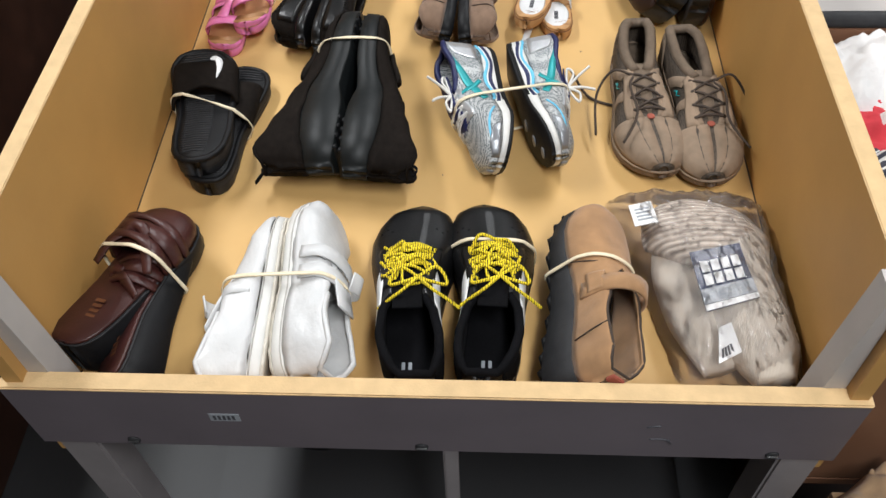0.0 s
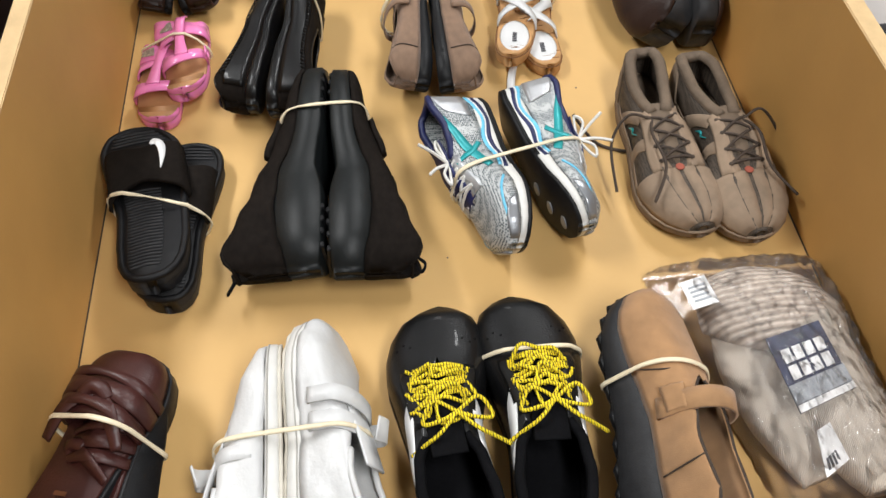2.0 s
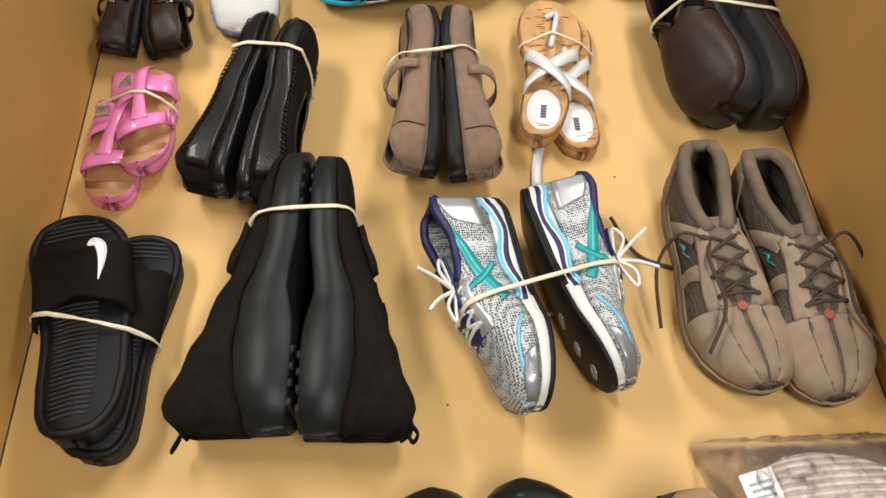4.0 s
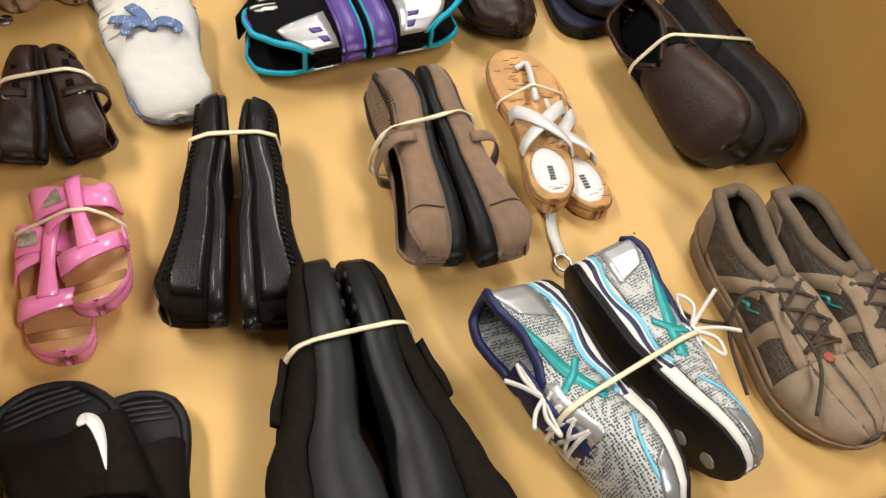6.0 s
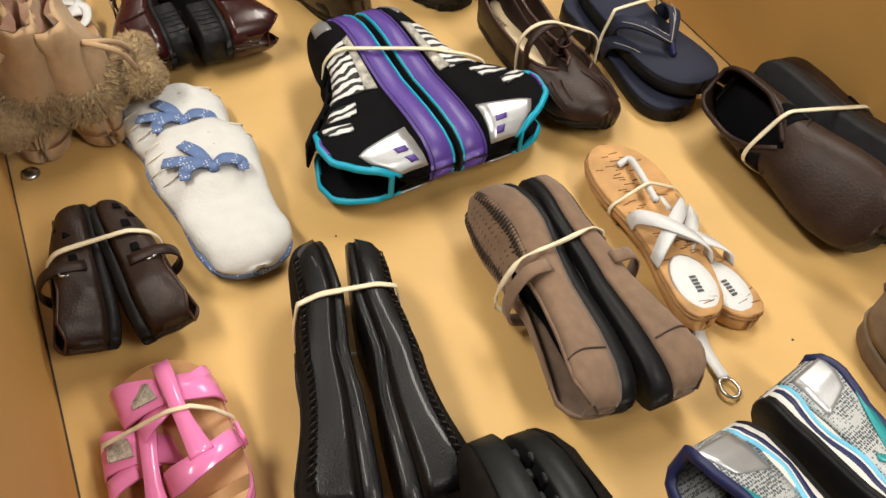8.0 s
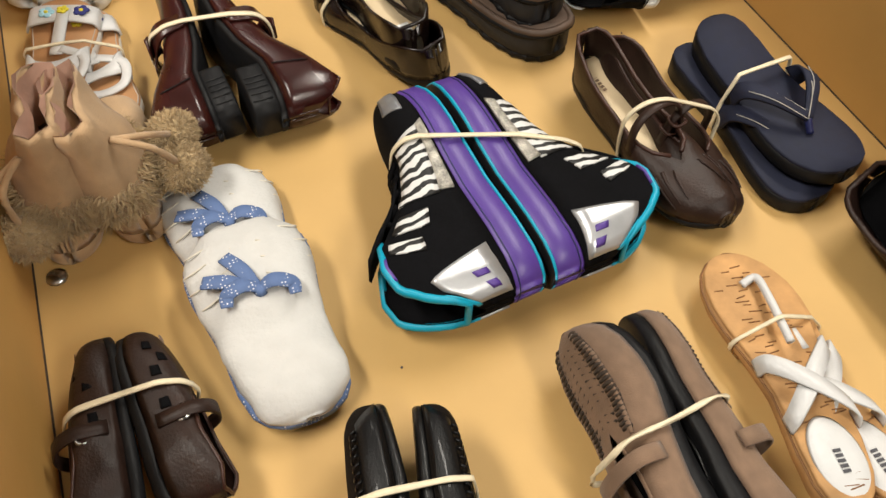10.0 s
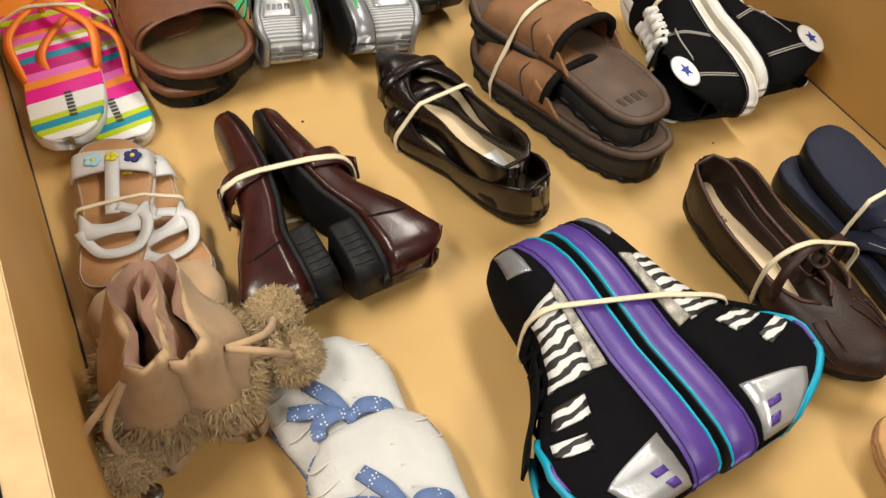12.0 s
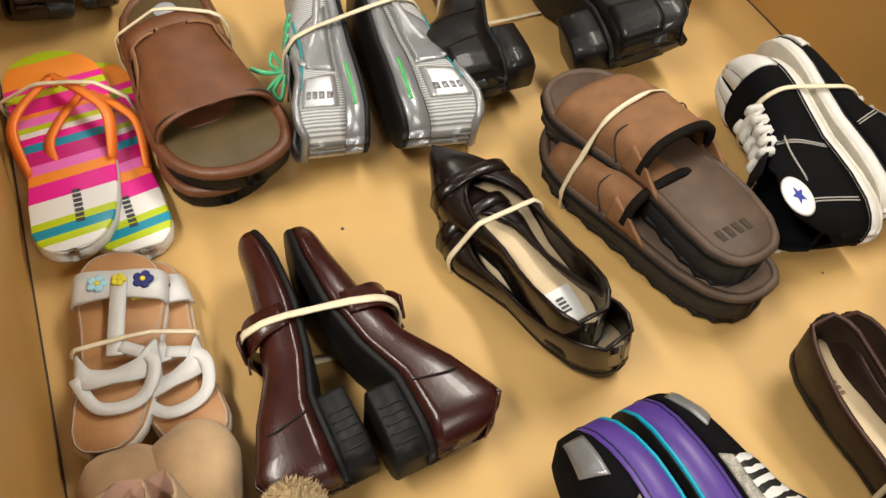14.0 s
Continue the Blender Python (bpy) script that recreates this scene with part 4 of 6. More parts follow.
knit_loft("foot", [(.782, .700, H + .03), (.775, .74, H + .032), (.765, .80, H + .034), (.762, .85, H + .036), (.765, .90, H + .03), (.775, .935, H + .02)], [.022, .040, .044, .040, .046, .03], [.020, .028, .030, .030, .026, .012], KNIT, sock, "fine ribbed knit foot")
knit_loft("cuff", [(.664, .912, H + .024), (.690, .908, H + .036), (.725, .898, H + .042), (.765, .885, H + .040), (.795, .875, H + .028)], [.026, .044, .050, .046, .024], [.014, .024, .026, .024, .014], KNITRIB, sock, "chunky ribbed cuff")
knit_loft("second_foot", [(.700, .910, H + .018), (.700, .85, H + .020), (.712, .78, H + .022), (.730, .72, H + .020)], [.024, .034, .034, .022], [.014, .019, .020, .014], KNIT, sock)


def card(name, corners, material, parent, label="", thick=.0012):
    """A flat card from four corners."""
    a, b, c, d = (Vector(q) for q in corners)
    n = (b - a).cross(d - a).normalized() * thick
    v = [a, b, c, d, a + n, b + n, c + n, d + n]
    return raw(name, v, [(3, 2, 1, 0), (4, 5, 6, 7), (0, 1, 5, 4), (1, 2, 6, 5), (2, 3, 7, 6), (3, 0, 4, 7)], material, parent, label, smooth=False)


tag = tagged(new("product_card"), "navy and grey printed product card with bold white letters", "label card")
A, B, C, D = Vector((.709, .766, H + .067)), Vector((.770, .787, H + .066)), Vector((.759, .860, H + .072)), Vector((.700, .845, H + .072))
card("card", (A, B, C, D), CARDBLUE, tag)


def on_card(u, w, z=.002):
    return (A.lerp(B, u)).lerp(D.lerp(C, u), w) + Vector((0, 0, z))


card("grey_band", [on_card(*q) for q in ((0.0, .10), (1.0, .10), (1.0, .34), (0.0, .34))], CARDGREY, tag)
card("white_band", [on_card(*q) for q in ((0.0, 0), (1.0, 0), (1.0, .09), (0.0, .09))], PAPER, tag)
for row, w0 in ((0, .60), (1, .38)):
    for i in range(4):
        u = .12 + i * .2
        card("white_bar", [on_card(q[0], q[1], .0034) for q in ((u, w0), (u + .15, w0), (u + .15, w0 + .18), (u, w0 + .18))], PAPER, tag, thick=.0006)
def on_tag(u, w):
    a, b, c, d = (Vector(q) for q in ((.645, .893, .0605), (.673, .898, .0635), (.668, .934, .0605), (.641, .929, .0565)))
    return a.lerp(b, u).lerp(d.lerp(c, u), w) + Vector((0, 0, H + .001))


hang = tagged(new("paper_tag"), "small white paper tag with unreadable print inside the bag", "label card")
card("paper", [(.645, .893, H + .060), (.673, .898, H + .063), (.668, .934, H + .060), (.641, .929, H + .056)], PAPER, hang)
for i in range(4):
    card("print_bar", [on_tag(.18, .2 + i * .16), on_tag(.82, .2 + i * .16), on_tag(.82, .27 + i * .16), on_tag(.18, .27 + i * .16)], CARDGREY, hang, thick=.0005)
barc = tagged(new("barcode_sticker"), "small white sticker with dark bars on the bag", "sticker")
card("paper", [(.716, .708, H + .055), (.742, .722, H + .057), (.736, .758, H + .06), (.722, .752, H + .058)], PAPER, barc)
for i in range(5):
    card("bar", [(.720 + i * .004, .714 + i * .002, H + .0572), (.7225 + i * .004, .7152 + i * .002, H + .0574), (.7235 + i * .003, .726 + i * .002, H + .0584), (.721 + i * .003, .725 + i * .002, H + .0582)], INK, barc, thick=.0005)

bag = tagged(new("plastic_bag"), "crinkled clear plastic bag round the knitted slipper socks", "plastic bag")
BN = 84
for lay, film in ((0, "back_film"), (1, "front_film")):
    bag_v, bag_f = [], []
    for i in range(BN + 1):
        for j in range(BN + 1):
            u, w = i / BN, j / BN
            p = Vector((.690, .690, 0)).lerp(Vector((.817, .690, 0)), u).lerp(Vector((.622, .978, 0)).lerp(Vector((.816, .972, 0)), u), w)
            k = (max(0, 1 - abs(2 * u - 1) ** 3) * max(0, 1 - abs(2 * w - 1) ** 4)) ** 0.5
            q = Vector((u * 5, w * 7, 3))
            crease = abs(noise.noise(q)) * .016 + abs(noise.noise(q * 2.7)) * .011 + abs(noise.noise(Vector((u * 22 + w * 9, w * 5, 1)))) * .009 + abs(noise.noise(q * 6.5)) * .005
            z = .003 + k * .068 + crease * (0.5 + 0.5 * k) if lay else .0015
            wave = (1 - k) * .004 * noise.noise(q * 3)
            bag_v.append((min(p.x + wave, W_BIN - .002), p.y + wave, H + z))
    for i in range(BN):
        for j in range(BN):
            a = i * (BN + 1) + j
            bag_f.append((a, a + BN + 1, a + BN + 2, a + 1))
    raw(film, bag_v, bag_f, CLEAR, bag)

# ---- second row ----


def slide(side):
    s = Shoe("slide_sandal", "black rubber slide with a ribbed footbed and a broad strap", "shoe", "pair of black slides", .268, .100, side, "straight", t=((0, .032), (.5, .025), (1, .025)))
    s.sole(GREYRUB, "dark grey foam sole")
    s.slab("layer_line", BLACKRUB, lambda q: s.top(q) * .5 - .001, lambda q: s.top(q) * .5 + .001, 1.008)
    s.welt("rim", BLACKRUB, .005, .001, grow=.97)
    s.footbed(BLACKRUB, grow=.93)
    for q in [.07 + .020 * i for i in range(25)] + [.89 + .022 * i for i in range(4)]:
        x = s.cx(q)
        w = s.hw(q) * (.78 if q > .6 else .54)
        o = 0 if q > .6 else -s.side * s.hw(q) * .22
        tube("rib", [(x + o - w, q * s.L, s.top(q) + .003), (x + o, q * s.L + .002, s.top(q) + .0036), (x + o + w, q * s.L, s.top(q) + .003)], .0017, GREYRUB, s.e, n=3)
    s.strap("strap", BLACKSUEDE, .635, .635, .026, [.094, .080, .060, .080, .094], "broad matte black strap", .005)
    for i in range(10):
        a = radians(58 + 16 * (i % 5))
        disc("vent_hole", .0022, .0006, BLACKRUB, s.e, at=(s.cx(.7) - math.cos(a) * s.hw(.7) * .75, .575 * s.L + .013 * (i // 5) + .006 * (i % 5), s.top(.7) + .0298 * math.sin(a) ** .4), n=8)
    z0 = s.top(.68) - .004
    if s.side > 0:
        ribbon("curved_mark", [(s.cx(.7) + s.hw(.7) * q, y * s.L, z0 + z) for q, y, z in ((.28, .750, .0355), (.42, .765, .0345), (.53, .745, .0325), (.54, .68, .0320), (.46, .58, .0340))], Vector((.4, 0, 1)), [.003, .011, .012, .008, .001], .0012, PAPER, s.e, "white curved mark")
    return s


s1, s2 = slide(1), slide(-1)
s2.place((.086, .988), (.102, 1.224), size=.88)
s1.place((.095, .996), (.046, 1.234), roll=2, lift=.022, pitch=-2, size=.91)
rubber_band([s1, s2], (.080, 1.102), (.12, 1), "cream rubber band round the black slides", twist=50)


SOLEGREY = mat("polished_grey_rubber", (0.006, 0.0075, 0.008), 0.5, spec=0.32, var=0.3, scale=40, bump=0.15, bscale=200)


def clog(side):
    s = Shoe("suede_clog", "black suede clog shoe lying on its side, dusty", "shoe", "pair of black suede clogs", .288, .100, side, "round", zb=((0, .010), (.06, .002), (.24, .0), (.32, .003), (.42, .013), (.52, .008), (.60, .001), (.8, 0), (1, .003)), t=((0, .050), (.1, .068), (.24, .076), (.36, .066), (.5, .044), (.65, .042), (.85, .036), (1, .028)), curve=.02)
    s.sole(SOLEGREY, "worn dark grey rubber sole with lugs")
    for q in (.06, .11, .16, .21, .70, .76, .82, .88):
        w = s.hw(q)
        box("lug", s.cx(q) - w * .96, s.cx(q) + w * .96, q * s.L - .0035, q * s.L + .0035, s.bot(q) - .003, s.bot(q) + .004, BLACKRUB, s.e, bevel=.001)
    s.upper(BLACKSUEDE, ((0, .060), (.03, .090), (.07, .092), (.16, .066), (.30, .046), (.42, .042), (.55, .044), (.66, .032), (.82, .026), (.95, .020), (1, .010)), ((0, .75), (.24, .7), (.36, .5), (.46, .2), (.5, 0), (1, 0)), "black suede upper", wob=.003)
    s.slab("insole", BLACKCLOTH, lambda q: s.top(q), lambda q: s.top(q) + .003, .88, s0=.03, s1=.55)
    s.topline("collar", BLACKSUEDE, .42, .003)
    p = s.surf(.03, 88, -1)
    tube("pull_loop", [p, p + Vector((-.004, -.010, .010)), p + Vector((.004, -.014, .004)), p + Vector((.006, -.004, -.004))], .0022, BLACKCLOTH, s.e, "black cord pull loop")
    for sd in (-1, 1):
        s.patch("side_flap", BLACKSUEDE, [(.50, 62), (.66, 60), (.58, 90), (.52, 90)], sd, .010)
    return s


c1, c2 = clog(1), clog(-1)
c1.place((.274, .986), (.286, 1.292), roll=-95, size=1.05, squash=.68)
c2.place((.275, .982), (.287, 1.284), roll=94, size=1.05, squash=.61)
rubber_band([c1, c2], (.286, 1.19), (0, 1), "white rubber band round the black suede clogs", twist=35)


def runner(side):
    s = Shoe("running_shoe", "silver and aqua running shoe with white laces, lying on its side", "shoe", "pair of aqua running shoes", .262, .096, side, "round", zb=((0, .008), (.12, 0), (.7, 0), (1, .018)), t=((0, .034), (.3, .034), (.6, .026), (1, .018)))
    s.sole(WHITERUB, "white foam midsole", cut=.006)
    s.slab("outsole", BLACKRUB, lambda q: s.bot(q), lambda q: s.bot(q) + .0075, .99, "black rubber outsole")
    for q in (.62, .76, .88):
        disc("outsole_pod", .010, .002, SILVERGREY, s.e, m=Matrix.Translation((s.cx(q) + .012 * s.side, q * s.L, s.bot(q))) @ pose(0, 0, 0, 180), n=10)
    s.slab("wave_plate", INDIGO, lambda q: s.bot(q) + .014 + .003 * math.sin(q * 22), lambda q: s.bot(q) + .025 + .004 * math.sin(q * 22), 1.03, "indigo wave plate", 0, .58)
    s.slab("wave_line", SKYBLUE, lambda q: s.bot(q) + .025 + .004 * math.sin(q * 22), lambda q: s.bot(q) + .032 + .005 * math.sin(q * 22), 1.045, "sky blue trim", 0, .56)
    s.slab("heel_plate", BLACKRUB, lambda q: s.bot(q) + .004, lambda q: s.bot(q) + .0135, 1.02, s0=0, s1=.56)
    s.upper(AQUAMESH, SNEAK_H, SNEAK_G, "silver mesh upper")
    s.slab("insole", INDIGO, lambda q: s.top(q), lambda q: s.top(q) + .003, .88, s0=.03, s1=.6)
    s.topline("collar", INDIGO, .42, .006, label="padded indigo collar")
    s.tongue(INDIGO, .30, .70, .034, .016)
    for sd in (-1, 1):
        s.stripe("side_stripe", TEAL, [(.20, 74), (.30, 54), (.42, 34), (.56, 14)], [.006, .013, .016, .014], sd, label="teal side stripes")
        s.stripe("side_stripe", TEAL, [(.50, 70), (.47, 48), (.44, 30), (.38, 12)], [.003, .008, .009, .008], sd)
        s.patch("heel_overlay", SILVER, [(.04, 6), (.20, 6), (.16, 50), (.04, 70)], sd)
        s.patch("toe_overlay", SILVERGREY, [(.80, 4), (.99, 4), (.985, 45), (.84, 26)], sd)
        s.patch("eyestay", SILVER, [(.44, 58), (.68, 56), (.68, 86), (.42, 86)], sd)
        s.stripe("trim", SKYBLUE, [(.66, 10), (.74, 26), (.84, 34), (.94, 30)], .004, sd)
    b = s.surf(.46, 88, -s.side) + Vector((0, 0, .006))
    o = -s.side
    bow = [[b, b + Vector((o * .006, .022, .016)), b + Vector((o * .004, .040, .010)), b + Vector((0, .020, .004)), b],
           [b, b + Vector((o * .010, -.018, .018)), b + Vector((o * .006, -.036, .012)), b + Vector((0, -.016, .004)), b],
           [b, b + Vector((o * .008, .014, .026)), b + Vector((o * .014, .030, .044))], [b, b + Vector((o * .012, -.010, .026)), b + Vector((o * .02, -.018, .05))]]
    s.laces(WHITELACE, [.46, .52, .58, .64], .0024, 74, .005, "white laces with a bow", bow)
    return s


r1, r2 = runner(1), runner(-1)
r1.place((.468, 1.228), (.503, 1.004), roll=76, size=.88, squash=.84)
r2.place((.488, 1.236), (.540, 1.012), roll=-88, size=.88, squash=.80)
rubber_band([r1, r2], (.495, 1.115), (-.3, 1), "white rubber band round the running shoes")


def walker(side):
    s = Shoe("walking_sneaker", "dusty taupe walking sneaker with mesh panels and brown laces", "shoe", "pair of taupe sneakers", .292, .101, side, "round", zb=((0, .006), (.12, 0), (.75, 0), (1, .014)), t=((0, .030), (.5, .024), (1, .016)))
    s.sole(SANDYRUB, "dirty brown rubber sole", grow=1.03)
    s.welt("foxing", SANDYLEA, .0028, -.002)
    s.upper(SANDYMESH, ((0, .042), (.05, .058), (.12, .062), (.25, .052), (.38, .056), (.5, .064), (.62, .056), (.74, .046), (.86, .040), (.95, .030), (1, .012)), ((0, .62), (.1, .70), (.2, .66), (.34, .50), (.43, .26), (.64, .20), (.72, .0), (1, 0)), "dusty taupe mesh upper", thick=.006)
    s.slab("insole", SANDYFAB, lambda q: s.top(q), lambda q: s.top(q) + .004, .86, s0=.03, s1=.62)
    s.topline("collar", SANDYFAB, .42, .0085, label="padded taupe collar")
    s.tongue(SANDYFAB, .36, .72, .028, .002)
    for sd in (-1, 1):
        s.patch("toe_overlay", SANDYLEA, [(.72, 3), (.985, 3), (.985, 89), (.72, 89)], sd, .002, "scuffed nubuck toe cap", 14, 8)
        s.patch("eyestay", SANDYLEA, [(.42, 58), (.72, 56), (.72, 84), (.40, 86)], sd, .0024)
        s.patch("heel_overlay", SANDYLEA, [(.02, 4), (.18, 4), (.12, 60), (.02, 70)], sd, .002)
        s.stripe("band", SANDYLEA, [(.30, 4), (.36, 34), (.44, 62)], [.022, .018, .020], sd, .002)
        s.stripe("band", SANDYLEA, [(.55, 4), (.56, 34), (.58, 60)], [.016, .016, .020], sd, .002)
        s.stripe("lower_rand", SANDYLEA, [(.05, 7), (.25, 8), (.5, 8), (.72, 8)], .010, sd, .002)
        s.stripe("teal_mark", TEAL, [(.40, 22), (.44, 32), (.455, 28), (.50, 40)], [.001, .005, .003, .001], sd, .003, "teal zigzag mark")
        for q in (.45, .53, .61, .68):
            p = s.surf(q, 76, sd, .002)
            disc("eyelet", .003, .001, LACEBROWN, s.e, m=Matrix.Translation(p) @ s.nrm(q, 76, sd).to_track_quat("Z", "Y").to_matrix().to_4x4(), n=8)
    p = (s.surf(.72, 89, 1) + s.surf(.72, 89, -1)) / 2
    disc("red_spot", .006, .0012, REDTAG, s.e, "faded red lace anchor", at=(p.x, p.y, p.z + .001), n=10)
    e = s.surf(.47, 84, s.side)
    tail = [[e, e + Vector((s.side * .01, .03, .006)), e + Vector((s.side * .006, .08, -.004)), e + Vector((s.side * .03, .12, -.024))],
            [e, e + Vector((s.side * .03, -.01, .004)), e + Vector((s.side * .054, .01, -.03)), e + Vector((s.side * .06, .07, -.060))]]
    s.laces(LACEBROWN, [.45, .53, .61, .68], .0021, 76, .005, "dark brown laces, half undone", tail)
    return s


b1, b2 = walker(1), walker(-1)
b1.place((.675, 1.280), (.691, 1.018), size=.91, squash=.88)
b2.place((.748, 1.268), (.769, 1.002), size=.91, squash=.88)
tagged(tube("loose_lace", [(.668, 1.165, H + .004), (.640, 1.172, H + .003), (.612, 1.19, H + .004), (.590, 1.225, H + .02)], .0022, LACEBROWN), "dark brown loose lace lying on the board", "shoe lace")

# ---- third row ----


def pink_sandal(side):
    s = Shoe("child_sandal", "pink patent child's sandal with a tan footbed", "shoe", "pair of pink sandals", .168, .078, side, "straight", t=((0, .016), (1, .012)))
    s.sole(PINK, "pink sole edge")
    s.footbed(FOOTBED, "tan leather footbed", .97)
    s.strap("toe_strap", PINK, .80, .66, .022, [.040, .036, .026, .030, .026], "broad pink toe strap")
    s.strap("cross_strap", PINK, .60, .74, .020, [.022, .018, .016, .020, .026], "pink strap across the toes")
    s.strap("ankle_strap", PINK, .30, .36, .028, [.020, .024, .020, .018, .016], "pink ankle strap", skew=-.010)
    c = Vector((s.cx(.5), 0, s.top(.5)))
    ribbon("centre_strap", [c + Vector((.004, .92 * s.L, .012)), c + Vector((.003, .80 * s.L, .026)), c + Vector((0, .56 * s.L, .028)), c + Vector((0, .30 * s.L, .030))], Vector((0, 0, 1)), [.016, .015, .013, .020], .0022, PINK, s.e, "pink centre strap")
    card("glitter_patch", [(c.x - .030, .72 * s.L, s.top(.7) + .020), (c.x - .010, .70 * s.L, s.top(.7) + .0255), (c.x - .012, .80 * s.L, s.top(.7) + .0255), (c.x - .030, .86 * s.L, s.top(.7) + .016)], GLITTER, s.e, "pale glitter patch")
    s.slab("heel_cup", PINK, lambda q: s.top(q) - .002, lambda q: s.top(q) + .012 - q * .05, 1.02, "pink heel rim", 0, .16)
    s.slab("heel_lining", FOOTBED, lambda q: s.top(q) + .008, lambda q: s.top(q) + .0125 - q * .05, .92, "", .012, .16)
    x = c.x + s.hw(.34)
    tube("buckle", [(x + .002, .34 * s.L + a, s.top(.3) + .016 + b) for a, b in ((-.007, -.006), (.007, -.006), (.007, .007), (-.007, .007))], .0016, PINK, s.e, "small pink buckle", closed=True)
    return s


p1, p2 = pink_sandal(1), pink_sandal(-1)
p2.place((.052, 1.280), (.060, 1.430), size=.92)
p1.place((.098, 1.314), (.076, 1.462), lift=.015, roll=-4, size=.92)
rubber_band([p1, p2], (.084, 1.398), (.15, 1), "tan rubber band round the pink sandals", .004, colour=CREAM)


def black_loafer(side):
    s = Shoe("leather_loafer", "black leather loafer with whip-stitched seams, lying on its side", "shoe", "pair of black loafers", .258, .088, side, "square", zb=((0, 0), (.35, 0), (.5, .006), (.7, 0), (1, .010)), t=((0, .022), (.35, .018), (.5, .014), (.8, .012), (1, .010)), curve=.04)
    s.sole(BLACKLEA, "shiny worn black sole")
    for k in range(4):
        s.slab("layer_line", BLACKLEA, lambda q, k=k: s.bot(q) + .002 + k * .0034, lambda q, k=k: s.bot(q) + .0036 + k * .0034, 1.012, "", .22 + .03 * k, .62 - .03 * k)
    s.upper(BLACKSUEDE, LOAF_H, LOAF_G, "black leather upper")
    s.topline("binding", BLACKLEA, .58, .002)
    for sd in (-1, 1):
        s.patch("side_panel", BLACKLEA, [(.04, 3), (.96, 3), (.90, 40), (.05, 46)], sd, .002, "shiny black side panel", 24)
        runs = [[s.surf(q, 54, sd, .001), s.surf(q + .006, 47, sd, .0045), s.surf(q + .012, 40, sd, .002)] for q in [.10 + .024 * i for i in range(33)]]
        tubes("stitching", runs, .0011, BLACKLEA, s.e, "heavy black whip stitching", 2, 4)
    return s


l1, l2 = black_loafer(1), black_loafer(-1)
l1.place((.191, 1.264), (.240, 1.508), roll=-88, size=.98, squash=.72)
l2.place((.203, 1.256), (.246, 1.500), roll=88, size=.98, squash=.72)
rubber_band([l1, l2], (.232, 1.432), (.15, 1), "cream rubber band round the black loafers")


def moccasin(side):
    s = Shoe("moccasin", "taupe suede moccasin with black rubber sole, lying on its side", "shoe", "pair of taupe moccasins", .252, .088, side, "round", zb=((0, 0), (.4, .002), (.5, .006), (.7, 0), (1, .012)), t=((0, .030), (.35, .024), (.5, .018), (.8, .018), (1, .016)), curve=.06)
    s.sole(BLACKRUB, "black rubber sole")
    s.slab("sole_waist", BLACKLEA, lambda q: s.bot(q) - .004, lambda q: s.bot(q) + .002, .55, "", .34, .62)
    s.upper(TAUPE, LOAF_H, LOAF_G, "taupe suede upper")
    s.slab("insole", BLACKCLOTH, lambda q: s.top(q), lambda q: s.top(q) + .003, .88, s0=.03, s1=.6)
    s.topline("binding", TAUPE, .58, .002)
    s.strap("tab_strap", TAUPE, .48, .50, .044, .013, "taupe strap with stitched tab", .0025, low=.022)
    for sd in (-1, 1):
        runs = [[s.surf(q, 58, sd, .0002), s.surf(q + .003, 66, sd, .0016), s.surf(q + .005, 74, sd, .0002)] for q in [.60 + .016 * i for i in range(23)]]
        tubes("stitching", runs, .0016, LACEBROWN, s.e, "hand-sewn apron stitching", 2, 4)
        s.stripe("apron_ridge", TAUPE, [(.58, 66), (.7, 64), (.85, 62), (.95, 70)], .005, sd, .002)
        s.stripe("heel_seam", LACEBROWN, [(.16, 5), (.17, 45), (.16, 85)], .0012, sd)
        weave = []
        for i in range(12):
            q = .64 + .024 * i
            weave.append([s.surf(q, 76, sd, .0006), s.surf(q + .012, 82, sd, .0016), s.surf(q + .020, 88, sd, .0006)])
        tubes("apron_weave", weave, .0013, LACEBROWN, s.e, "woven ridges on the apron", 2, 4)
    return s


n1, n2 = moccasin(1), moccasin(-1)
n1.place((.411, 1.274), (.417, 1.528), roll=-74, size=.98, squash=.62)
n2.place((.422, 1.270), (.428, 1.520), roll=84, size=1.0, squash=.64)
rubber_band([n1, n2], (.420, 1.418), (-.1, 1), "cream twisted rubber band round the moccasins", twist=60)


